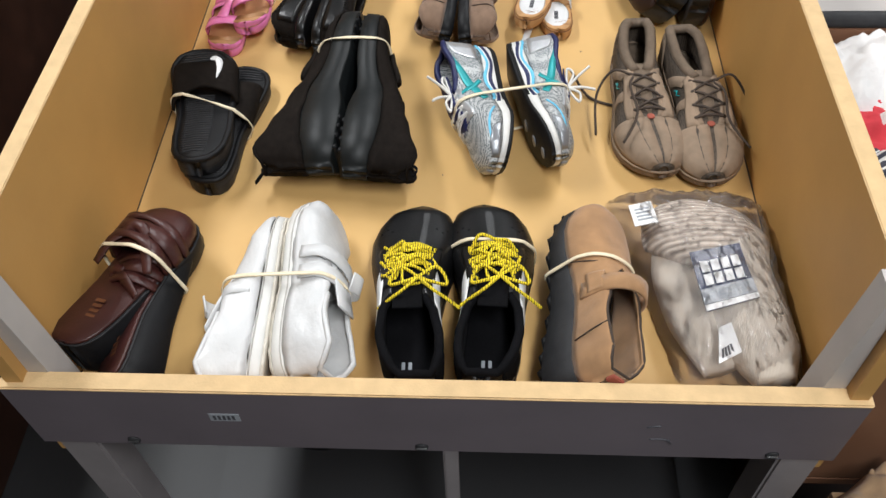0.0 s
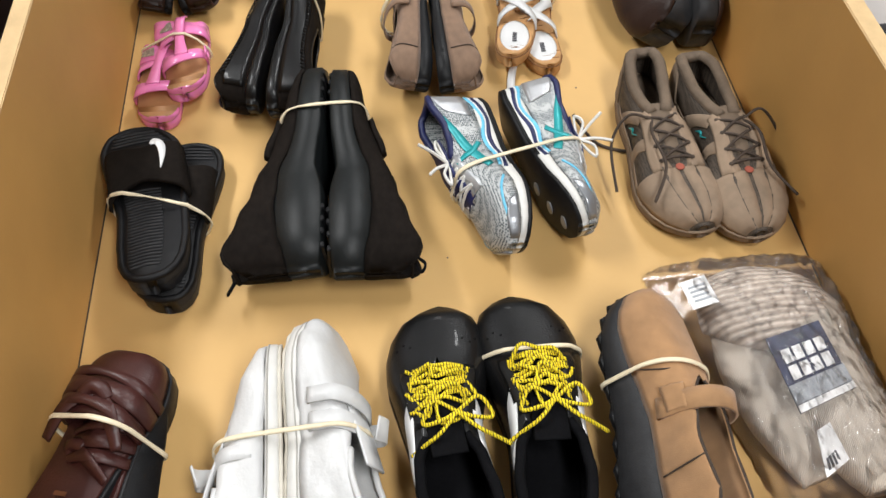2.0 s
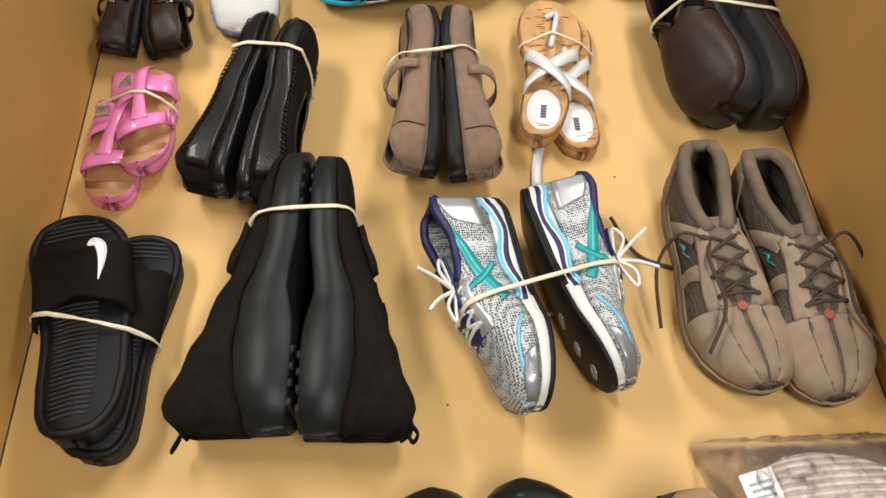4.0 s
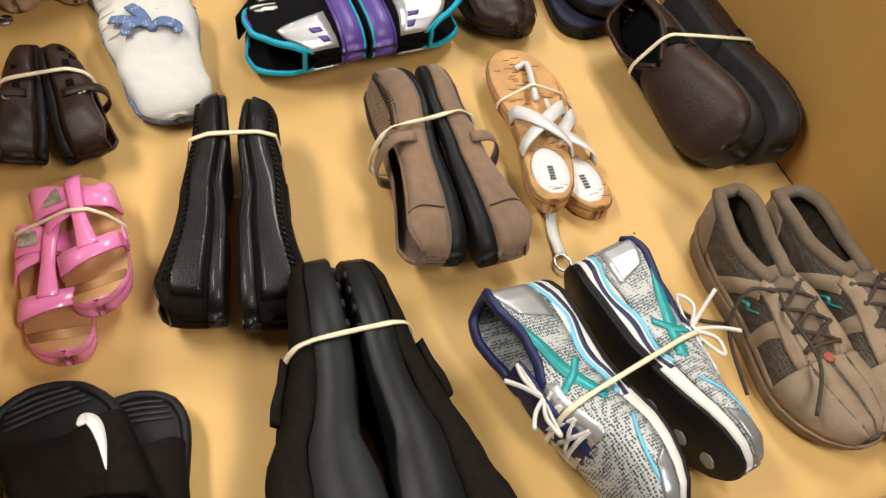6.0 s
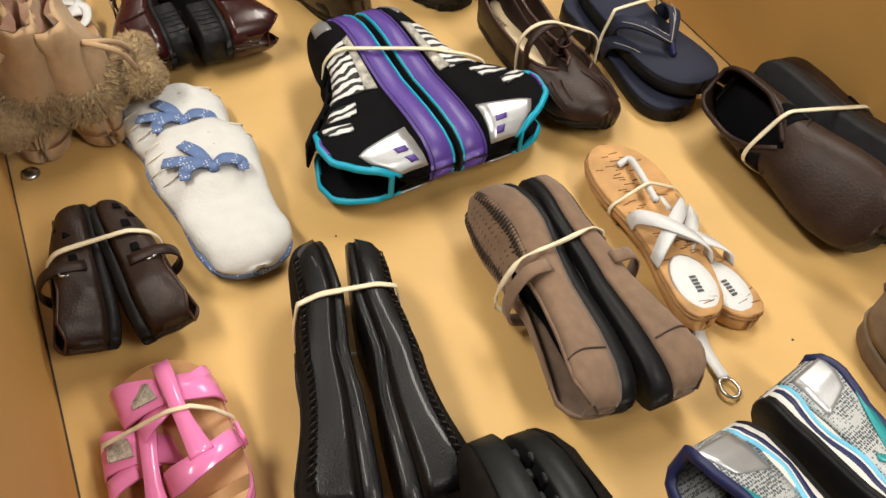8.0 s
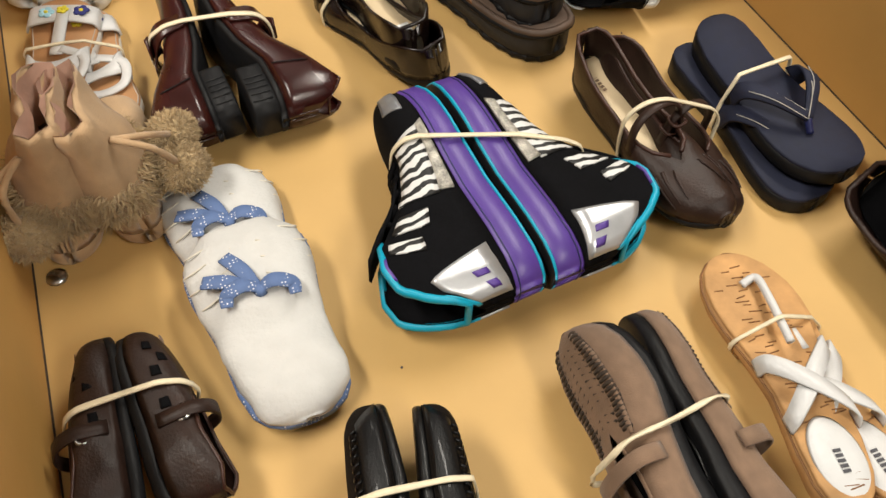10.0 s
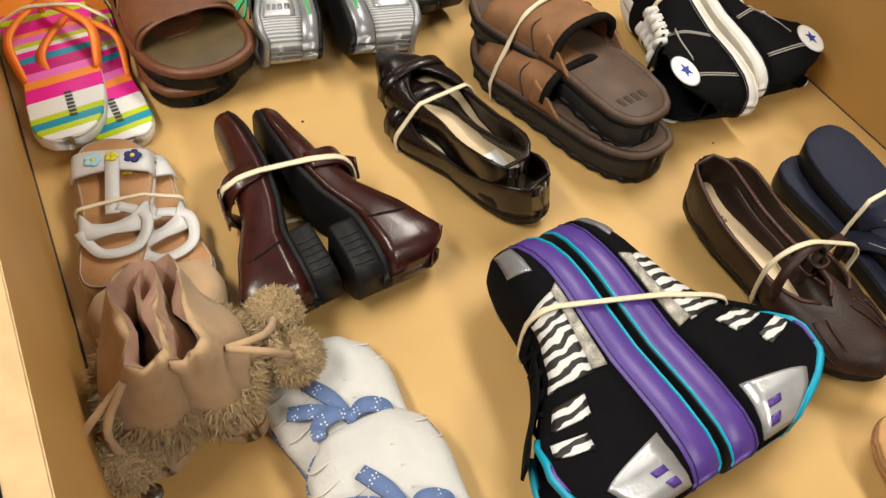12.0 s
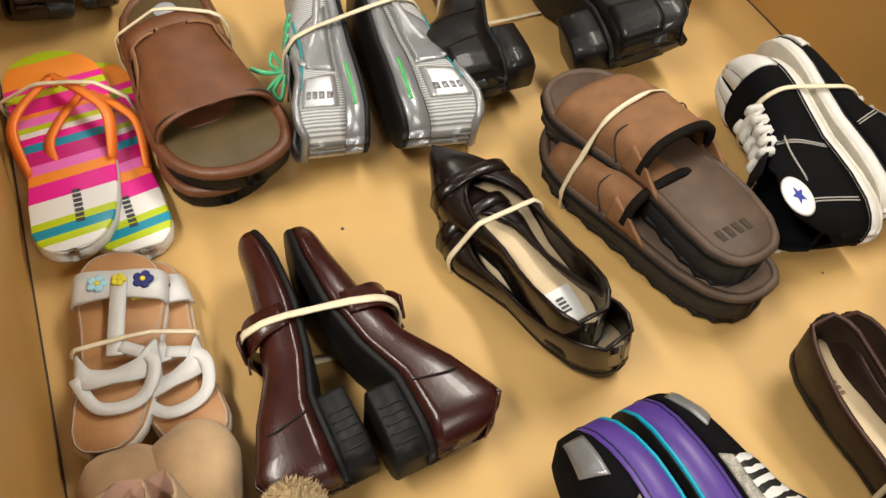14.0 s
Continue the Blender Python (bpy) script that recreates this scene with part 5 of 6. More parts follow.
def cork_sandal(side):
    s = Shoe("cork_sandal", "cork-soled sandal with crossed white straps", "shoe", "pair of cork sandals", .235, .078, side, "round", t=((0, .020), (.5, .014), (1, .012)))
    s.sole(CORK, "cork sole")
    s.welt("rand", CORK_BAR, .001, -.003)
    s.footbed(CORK, "flecked cork footbed", .96)
    runs = []
    for i in range(60):
        q = .06 + .0147 * i
        x = s.cx(q) + random.uniform(-.7, .7) * s.hw(q)
        runs.append([Vector((x - .004, q * s.L, s.top(q) + .0032)), Vector((x + random.uniform(.002, .008), q * s.L + random.uniform(-.002, .002), s.top(q) + .0034))])
    tubes("cork_flecks", runs, .0006, CORK_BAR, s.e, "dark flecks in the cork", 2, 4)["kind"] = "stuff"
    disc("heel_pad", .034, .0016, WHITELEA, s.e, "white oval heel pad", m=Matrix.Translation((s.cx(.16), .165 * s.L, s.top(.16) + .003)) @ Matrix.Diagonal((.60, 1, 1, 1)), n=28, dome=.1)
    s.bars("pad_print", INK, .16, s.cx(.16), 5, .004, (.0025, .006), .0052)
    s.strap("cross_strap", WHITELEA, .30, .56, .017, .015, "white leather strap")
    s.strap("cross_strap", WHITELEA, .52, .28, .020, .015)
    c = Vector((s.cx(.7), .70 * s.L, s.top(.7)))
    tube("toe_post", [c + Vector((-.008, .034, .004)), c + Vector((.004, .036, .009)), c + Vector((.004, .014, .013)), c + Vector((0, -.032, .018))], .0038, WHITELEA, s.e, "plaited white toe post")
    return s


k1, k2 = cork_sandal(1), cork_sandal(-1)
k2.place((.570, 1.322), (.574, 1.550))
k1.place((.530, 1.326), (.570, 1.556), lift=.016)
rubber_band([k1, k2], (.580, 1.475), (.05, 1), "tan rubber band round the cork sandals", .004)
anklet = tagged(new("ankle_strap"), "thin white ankle strap with a small steel ring", "strap")
ribbon("strap", [(.532, 1.345, H + .008), (.524, 1.315, H + .003), (.520, 1.284, H + .004)], Vector((0, 0, 1)), .011, .002, WHITELEA, anklet)
tube("ring", [(.518 + .008 * math.cos(a), 1.274 + .010 * math.sin(a), H + .005) for a in [i * math.pi / 4 for i in range(8)]], .0016, STEEL, anklet, "steel ring", closed=True)


def brown_clog(side):
    s = Shoe("slip_on_shoe", "dark brown leather slip-on shoe with a chunky black sole", "shoe", "pair of dark brown slip-ons", .250, .096, side, "square", zb=((0, 0), (.8, 0), (1, .003)), t=((0, .028), (.5, .036), (.8, .046), (1, .046)), curve=.03)
    s.sole(GREYRUB, "chunky dark grey sole")
    s.upper(DKBROWN, ((0, .034), (.08, .042), (.28, .040), (.42, .048), (.58, .052), (.78, .038), (.93, .024), (1, .008)), ((0, .88), (.28, .86), (.40, .6), (.48, .2), (.52, 0), (1, 0)), "dark brown leather upper")
    s.slab("insole", BLACKCLOTH, lambda q: s.top(q), lambda q: s.top(q) + .003, .88, s0=.03, s1=.6)
    s.topline("binding", DKBROWN, .5, .003)
    for sd in (-1, 1):
        s.stripe("seam", BLACKRUB, [(.46, 4), (.50, 40), (.56, 85)], .0012, sd)
        s.patch("side_gusset", BLACKCLOTH, [(.38, 30), (.48, 34), (.46, 80), (.36, 70)], sd, .0015)
    return s


d1, d2 = brown_clog(1), brown_clog(-1)
d1.place((.744, 1.578), (.756, 1.334), roll=54, size=.95, squash=.9)
d2.place((.770, 1.580), (.768, 1.328), roll=-96, size=1.0, squash=.60)
rubber_band([d1, d2], (.750, 1.468), (.1, 1), "cream rubber band round the brown slip-ons")

# ---- fourth row ----


def fisher(side):
    s = Shoe("child_shoe", "worn dark brown leather child's shoe with cut-outs, lying on its side", "shoe", "pair of child's brown shoes", .165, .068, side, "round", t=((0, .016), (1, .012)))
    s.sole(BLACKRUB)
    s.upper(DKBROWN, ((0, .044), (.1, .054), (.3, .046), (.5, .044), (.7, .040), (.92, .028), (1, .012)), ((0, .75), (.3, .7), (.42, .5), (.5, .2), (.56, 0), (1, 0)), "scuffed brown leather upper", wob=.004)
    s.topline("binding", BROWNLEA, .5, .002)
    s.strap("instep_strap", DKBROWN, .40, .42, .050, .012, low=.01)
    for sd in (-1, 1):
        for q, t in ((.62, 35), (.70, 55), (.78, 38), (.45, 30)):
            s.patch("cut_out", BLACKCLOTH, [(q, t - 8), (q + .05, t - 6), (q + .05, t + 8), (q, t + 8)], sd, .0006, nu=4, nv=3)
    p = (s.surf(.93, 88, 1) + s.surf(.93, 88, -1)) / 2
    disc("scuff", .005, .0008, TAUPE, s.e, "pale scuff on the toe", at=(p.x, p.y, p.z), n=9)
    x = s.surf(.40, 50, s.side)
    tube("buckle", [x + Vector((0, a, b)) for a, b in ((-.005, -.005), (.005, -.005), (.005, .006), (-.005, .006))], .0014, STEEL, s.e, closed=True)
    return s


f1, f2 = fisher(1), fisher(-1)
f1.place((.060, 1.498), (.056, 1.648), roll=-72, size=.93, squash=.74)
f2.place((.072, 1.494), (.067, 1.640), roll=76, size=.93, squash=.78)
rubber_band([f1, f2], (.070, 1.578), (0, 1), "cream rubber band round the child's shoes")


def slipper(side):
    s = Shoe("quilted_slipper", "white quilted cotton slipper with a blue dotted bow", "shoe", "pair of white slippers", .205, .112, side, "straight", t=((0, .009), (1, .009)), curve=.03)
    s.sole(DOTBLUE, "blue dotted sole binding", grow=1.03)
    s.upper(WHITECLOTH, ((0, .006), (.03, .014), (.1, .021), (.35, .022), (.42, .020), (.48, .030), (.60, .033), (.8, .030), (.95, .020), (1, .006)), ((0, 0), (1, 0)), "puffy white quilted top", wob=.006)
    for k in range(4):
        for sd in (-1, 1):
            s.stripe("quilt_seam", OFFWHITE, [(.62 + .09 * k, 8), (.58 + .09 * k, 40), (.62 + .09 * k, 84)], .0014, sd, .0006)
    c = (s.surf(.54, 90, 1) + s.surf(.54, 90, -1)) / 2 + Vector((0, 0, .001))
    for pts in ([(0, 0, .003), (-.012, .006, .007), (-.026, .004, .004), (-.030, -.006, .001)], [(0, 0, .003), (.012, .002, .007), (.026, -.004, .004), (.026, -.014, .001)], [(0, 0, .002), (-.008, .022, .004), (-.018, .044, -.001)], [(0, 0, .002), (-.022, .016, .003), (-.042, .028, -.004)]):
        ribbon("bow", [c + Vector(q) for q in pts], Vector((0, 0, 1)), [.007, .014, .013, .010][:len(pts)], .0015, DOTBLUE, s.e, "blue dotted ribbon bow")
    disc("bow_knot", .006, .006, DOTBLUE, s.e, at=tuple(c), n=10)
    return s


q1, q2 = slipper(1), slipper(-1)
q1.place((.176, 1.628), (.164, 1.812), size=.95)
q2.place((.184, 1.540), (.172, 1.725), lift=.010, pitch=3, size=.95)


def hightop(side):
    s = Shoe("high_top_sneaker", "black high-top sneaker with zebra panels and purple sole", "shoe", "pair of zebra high-tops", .258, .092, side, "round", zb=((0, 0), (.8, 0), (1, .004)), t=((0, .038), (.5, .036), (1, .030)), curve=.04)
    s.sole(PURPLE, "purple rubber cup sole", cut=.003)
    s.slab("outsole", BLACKRUB, lambda q: s.bot(q), lambda q: s.bot(q) + .0045, .95, "dark outsole")
    s.slab("outsole_edge", TURQ, lambda q: s.bot(q) + .0015, lambda q: s.bot(q) + .0048, 1.012, "turquoise outsole edge")
    s.welt("stitch_line", INDIGO, .0008, -.006, grow=1.002)
    s.upper(BLACKCLOTH, ((0, .036), (.03, .060), (.07, .088), (.13, .112), (.22, .116), (.32, .106), (.40, .084), (.48, .062), (.6, .046), (.85, .036), (.95, .028), (1, .012)), HIGH_G, "black nubuck upper", thick=.005)
    s.topline("collar", TURQ, .34, .004, label="turquoise collar binding")
    s.slab("insole", TURQ, lambda q: s.top(q), lambda q: s.top(q) + .003, .86, s0=.03, s1=.6)
    s.tongue(BLACKCLOTH, .30, .70, .034, .016)
    for sd in (-1, 1):
        s.patch("zebra_panel", ZEBRA, [(.42, 14), (.70, 14), (.68, 66), (.44, 66)], sd, .0018, "zebra-striped panel")
        s.patch("glitter_edge", GLITTER, [(.42, 3), (.72, 3), (.70, 15), (.43, 15)], sd, .0022, "silver glitter edging", 16, 4)
        s.patch("zebra_panel", ZEBRA, [(.31, 26), (.38, 26), (.39, 58), (.33, 60)], sd, .0018)
        s.patch("zebra_panel", ZEBRA, [(.22, 34), (.27, 34), (.30, 66), (.26, 68)], sd, .0018)
        s.patch("heel_counter", SILVER, [(.012, 4), (.17, 4), (.11, 50), (.012, 62)], sd, .0018, "silver heel counter")
        s.patch("heel_pull", TURQ, [(.01, 62), (.06, 62), (.06, 84), (.01, 84)], sd, .002)
        s.patch("toe_patch", SILVERGREY, [(.80, 18), (.94, 10), (.95, 48), (.84, 56)], sd, .0012)
        s.patch("ankle_badge", PURPLE, [(.16, 74), (.25, 74), (.24, 86), (.17, 86)], sd, .0022, "purple ankle badge", 5, 4)
        for q in (0, 1):
            s.patch("heel_bar", PURPLE, [(.03 + .04 * q, 12), (.05 + .04 * q, 12), (.05 + .04 * q, 22), (.03 + .04 * q, 22)], sd, .0026, nu=3, nv=3)
    s.laces(BLACKCLOTH, [.40, .46, .52, .58, .64], .0026, 76, .006, "flat black laces")
    return s


h1, h2 = hightop(1), hightop(-1)
h1.place((.398, 1.572), (.370, 1.818), roll=-90, size=.95, squash=.84)
h2.place((.403, 1.570), (.376, 1.816), roll=91, size=.95, squash=.86)
rubber_band([h1, h2], (.378, 1.715), (.25, 1), "cream rubber band round the high-tops")


def flat(side):
    s = Shoe("ballet_flat", "dark brown leather flat with pleated toe and buckled strap", "shoe", "pair of brown flats", .248, .074, side, "round", zb=((0, 0), (.85, 0), (1, .006)), t=((0, .018), (.25, .011), (1, .009)))
    s.sole(BLACKRUB)
    s.upper(DKBROWN, ((0, .040), (.08, .044), (.3, .033), (.5, .029), (.66, .032), (.82, .030), (.95, .022), (1, .010)), ((0, .9), (.4, .92), (.56, .84), (.66, .52), (.72, 0), (1, 0)), "soft dark brown leather upper", wob=.003)
    s.footbed(CREAMLINE, "cream insole", .86, name="insole", s0=.03, s1=.74)
    s.bars("insole_print", TAUPE, .17, s.cx(.17), 6, .005, (.003, .004))
    s.topline("binding", BROWNLEA, .70, .0022)
    s.strap("buckled_strap", DKBROWN, .56, .58, .044, .009, "thin strap", .002, low=.018, skew=-.004)
    p = s.surf(.57, 86, -s.side) + Vector((0, 0, .004))
    tube("buckle", [p + Vector((a, b, 0)) for a, b in ((-.006, -.006), (.006, -.006), (.006, .006), (-.006, .006))], .0016, BROWNLEA, s.e, "small brown buckle", closed=True)
    for i, t in enumerate((78, 60, 44)):
        for sd in (-1, 1):
            s.stripe("pleat", DKBROWN, [(.74, t), (.80, t - 8), (.88, t - 20)], [.004, .003, .001], sd, .0015)
    return s


g1, g2 = flat(1), flat(-1)
g2.place((.582, 1.820), (.596, 1.592), roll=-14, size=.93)
g1.place((.552, 1.820), (.576, 1.584), lift=.018, roll=6, pitch=-1, size=.95)
rubber_band([g1, g2], (.575, 1.690), (.12, 1), "cream rubber band round the brown flats")


def navy_flip(side):
    s = Shoe("flip_flop", "navy flip-flop with stitched straps and a black sole", "shoe", "pair of navy flip-flops", .245, .090, side, "straight", t=((0, .026), (.5, .020), (1, .018)))
    s.sole(BLACKRUB, "thick black rubber sole")
    s.footbed(NAVYCLOTH, "navy cloth footbed", .97)
    c = Vector((s.cx(.74), .74 * s.L, s.top(.74)))
    for sd in (-1, 1):
        e = Vector((s.cx(.46) + sd * s.hw(.46), .46 * s.L, s.top(.46)))
        pts = [e, e.lerp(c, .25) + Vector((sd * .008, 0, .022)), e.lerp(c, .6) + Vector((sd * .008, 0, .026)), c + Vector((0, 0, .016))]
        ribbon("strap", pts, [Vector((sd, 0, .4)), Vector((sd * .6, 0, 1)), Vector((sd * .3, 0, 1)), Vector((0, .3, 1))], [.024, .020, .015, .009], .003, NAVYCLOTH, s.e, "dark navy strap")
        for o in (-.006, .006):
            tube("stitching", [p + Vector((o * .6, o * .6, .004)) for p in pts[1:]], .0006, THREAD, s.e, n=4, sides=4)
    tube("toe_post", [c + Vector((0, 0, .016)), c + Vector((0, .010, .004))], .004, INDIGO, s.e)
    return s


y1, y2 = navy_flip(1), navy_flip(-1)
y2.place((.692, 1.820), (.698, 1.588), size=.94)
y1.place((.706, 1.824), (.712, 1.592), lift=.024, roll=3, size=.94)
rubber_band([y1, y2], (.700, 1.722), (-.1, 1), "cream rubber band round the navy flip-flops")

# ---- fifth row ----


def fur_geo(points, normals, length, width, rng):
    v, f = [], []
    for p, n in zip(points, normals):
        for _ in range(3):
            d = (n + Vector((rng.uniform(-1, 1), rng.uniform(-1, 1), rng.uniform(-1, 1))) * .75).normalized()
            a = d.cross(Vector((rng.uniform(-1, 1), rng.uniform(-1, 1), rng.uniform(-1, 1)))).normalized() * width
            q = p + Vector((rng.uniform(-1, 1), rng.uniform(-1, 1), rng.uniform(-1, 1))) * .003
            ln = length * rng.uniform(.6, 1.2)
            k = len(v)
            v += [q - a, q + a, q + d * ln * .6 + a * .5, q + d * ln, q + d * ln * .6 - a * .5]
            f.append((k, k + 1, k + 2, k + 3, k + 4))
    return v, f


def pompom(name, c, r, parent, rng):
    pts, nn = [], []
    for i in range(1500):
        z = 1 - 2 * (i + .5) / 1500
        a = i * 2.39996
        n = Vector((math.sqrt(1 - z * z) * math.cos(a), math.sqrt(1 - z * z) * math.sin(a), z))
        pts.append(Vector(c) + n * r * .86)
        nn.append(n)
    v, f = fur_geo(pts, nn, r * .20, .0007, rng)
    k = len(v)
    bm = bmesh.new()
    bmesh.ops.create_icosphere(bm, subdivisions=2, radius=r * .92)
    v += [Vector(c) + q.co for q in bm.verts]
    f += [tuple(k + q.index for q in face.verts) for face in bm.faces]
    bm.free()
    return raw(name, v, f, FUR, parent, "fluffy beige pompom", smooth=False)


def fur_boot(side, seed):
    rng = random.Random(seed)
    s = Shoe("pompom_boot", "beige suede boot with a fur cuff and pompoms on cords", "boot", "pair of pompom boots", .185, .078, side, "round", t=((0, .020), (.3, .012), (1, .010)))
    s.sole(BEIGE, "beige sole")
    s.upper(BEIGE, ((0, .060), (.1, .075), (.35, .075), (.5, .062), (.7, .046), (.9, .034), (1, .012)), ((0, .8), (.35, .7), (.45, .4), (.52, 0), (1, 0)), "beige suede upper", wob=.003)
    ring = [(s.cx(.2) + .036 * math.cos(a), .24 * s.L + .046 * math.sin(a)) for a in [i * math.pi / 10 for i in range(20)]]
    v, f = [], []
    for lev, (z, k) in enumerate(((.055, 1.0), (.085, 1.05), (.115, .95), (.140, .92), (.168, 1.0), (.176, .93), (.164, .82), (.12, .74))):
        for i, (x, y) in enumerate(ring):
            pinch = 1 - ((.35, .62, .76, .80, .80)[lev - 3] * abs(math.cos(i * math.pi / 10)) ** 2 if lev > 2 else 0)
            p = Vector((s.cx(.2) + (x - s.cx(.2)) * k * pinch, .24 * s.L + (y - .24 * s.L) * k, z + .006 * noise.noise(Vector((i * .7, lev, seed)))))
            v.append(p + Vector((noise.noise(p * 50), noise.noise(p * 50 + Vector((9, 0, 0))), 0)) * (.003 + .0016 * lev))
    for lev in range(7):
        for i in range(20):
            f.append((lev * 20 + i, lev * 20 + (i + 1) % 20, (lev + 1) * 20 + (i + 1) % 20, (lev + 1) * 20 + i))
    raw("shaft", v, f, BEIGE, s.e, "soft folded beige shaft")
    raw("lining", [q + Vector((0, 0, .0012)) for q in v[100:160]], [(a * 20 + i, a * 20 + (i + 1) % 20, (a + 1) * 20 + (i + 1) % 20, (a + 1) * 20 + i) for a in range(2) for i in range(20)], PINKISH, s.e, "pinkish beige lining")
    pts, nn = [], []
    for i in range(1500):
        a, z = rng.uniform(0, 2 * math.pi), rng.uniform(.048, .092)
        n = Vector((math.cos(a), math.sin(a), rng.uniform(-.5, .2)))
        pts.append(Vector((s.cx(.2) + .036 * math.cos(a), .24 * s.L + .047 * math.sin(a), z)))
        nn.append(n)
    fv, ff = fur_geo(pts, nn, .011, .0008, rng)
    raw("fur_cuff", fv, ff, FUR, s.e, "shaggy beige fur cuff", smooth=False)
    return s, rng


e1, rng1 = fur_boot(1, 3)
e2, rng2 = fur_boot(-1, 8)
c_ = Vector((e1.cx(.2), 0, 0))
for s, rng, ends in ((e1, rng1, ((-.070, -.035, .040), (-.030, -.050, .062))), (e2, rng2, ((.062, .020, .062), (.060, -.022, .060)))):
    for ex, ey, ez in ends:
        st = Vector((s.cx(.2) + math.copysign(.020, ex), .24 * s.L - .030, .140))
        en = Vector((s.cx(.2) + ex, .24 * s.L + ey, ez))
        tube("cord", [st, st.lerp(en, .4) + Vector((math.copysign(.012, ex), -.014, .012)), en], .0032, BEIGE, s.e, "beige cord")
        pompom("pompom", en, .024, s.e, rng)
e1.place((.040, 1.752), (.050, 1.936), roll=5, size=.96, squash=.90)
e2.place((.098, 1.752), (.086, 1.936), roll=-9, size=.96, squash=.86)


def white_sandal(side):
    s = Shoe("flower_sandal", "white strappy child's sandal with felt flowers and a tan footbed", "shoe", "pair of flower sandals", .180, .072, side, "straight", t=((0, .016), (1, .012)))
    s.sole(WHITERUB, "white sole edge")
    s.footbed(FOOTBED, "tan footbed", .97)
    s.welt("stitch_line", THREAD, .0006, .0028, grow=.90)
    s.strap("toe_strap", WHITELEA, .78, .76, .013, [.028, .030, .026, .030, .028], "white toe strap")
    s.strap("heel_strap", WHITELEA, .36, .40, .012, [.034, .018, .012, .018, .034], "white instep strap", skew=-.014)
    c = Vector((s.cx(.6), 0, s.top(.6)))
    ribbon("centre_strap", [c + Vector((0, .80 * s.L, .014)), c + Vector((0, .62 * s.L, .014)), c + Vector((0, .40 * s.L, .013))], Vector((0, 0, 1)), .013, .002, WHITELEA, s.e)
    ribbon("loose_strap", [c + Vector((.004, .44 * s.L, .014)), c + Vector((.028, .36 * s.L, .012)), c + Vector((.020, .20 * s.L, .009)), c + Vector((-.010, .18 * s.L, .008)), c + Vector((-.028, .32 * s.L, .010))], Vector((0, 0, 1)), .010, .002, WHITELEA, s.e, "loose white strap")
    for dx, m in ((-.017, LTBLUE), (.0, YELLOW), (.018, DKBLUE)):
        k = c + Vector((dx, .775 * s.L, .0165 - abs(dx) * .14))
        r = .0046 if m is YELLOW else .0062
        for i in range(5):
            a = i * 2 * math.pi / 5
            disc("petal", r * .62, .0016, m, s.e, at=(k.x + r * math.cos(a) * .8, k.y + r * math.sin(a) * .8, k.z), n=8)
        disc("flower_centre", r * .4, .0026, YELLOW, s.e, at=tuple(k), n=8)
    return s


a1, a2 = white_sandal(1), white_sandal(-1)
a2.place((.098, 1.916), (.080, 2.090))
a1.place((.040, 1.924), (.080, 2.100), lift=.014)
rubber_band([a1, a2], (.075, 2.005), (.05, 1), "tan rubber band round the flower sandals", .004)


def heel_loafer(side):
    s = Shoe("heeled_loafer", "polished burgundy leather loafer with stacked black heel", "shoe", "pair of burgundy loafers", .245, .084, side, "square", zb=((0, .034), (.26, .032), (.42, .014), (.6, .002), (.8, 0), (1, .008)), t=((0, .010), (.5, .010), (1, .009)), curve=.05)
    s.sole(BLACKRUB, "thin black sole")
    s.slab("heel", BLACKRUB, lambda q: 0.0, lambda q: s.bot(q) + .002, .94, "stacked black heel with grooves", .012, .25)
    for i in range(5):
        q = .06 + .03 * i
        tube("groove", [(s.cx(q) - s.hw(q) * .96, q * s.L, .004), (s.cx(q) - s.hw(q) * .96, q * s.L, .030)], .0009, GREYRUB, s.e, n=2, sides=4)
        tube("groove", [(s.cx(q) + s.hw(q) * .96, q * s.L, .004), (s.cx(q) + s.hw(q) * .96, q * s.L, .030)], .0009, GREYRUB, s.e, n=2, sides=4)
    s.upper(BURG, ((0, .040), (.03, .068), (.09, .084), (.25, .062), (.42, .048), (.6, .046), (.8, .036), (.94, .026), (1, .012)), LOAF_G, "polished burgundy leather upper")
    s.topline("binding", BURG, .58, .002)
    s.strap("penny_strap", BURG, .56, .56, .054, [.022, .028, .020, .028, .022], "leather saddle strap", .003, low=.008)
    t = s.surf(.60, 90, 1) + Vector((0, 0, .006))
    for d in (-1, 1):
        ribbon("tassel_flap", [t, t + Vector((d * .010, -.006, .014)), t + Vector((d * .018, -.020, .020))], Vector((0, 0, 1)), [.014, .022, .024], .003, BURG, s.e)
    for sd in (-1, 1):
        s.stripe("seam", BLACKRUB, [(.22, 4), (.20, 40), (.23, 85)], .0012, sd)
    return s


z1, z2 = heel_loafer(1), heel_loafer(-1)
z1.place((.211, 1.846), (.190, 2.062), roll=-94, size=.92, squash=.70)
z2.place((.220, 1.836), (.199, 2.050), roll=92, size=.92, squash=.79)
rubber_band([z1, z2], (.212, 1.958), (.1, 1), "cream rubber band round the burgundy loafers", .007)


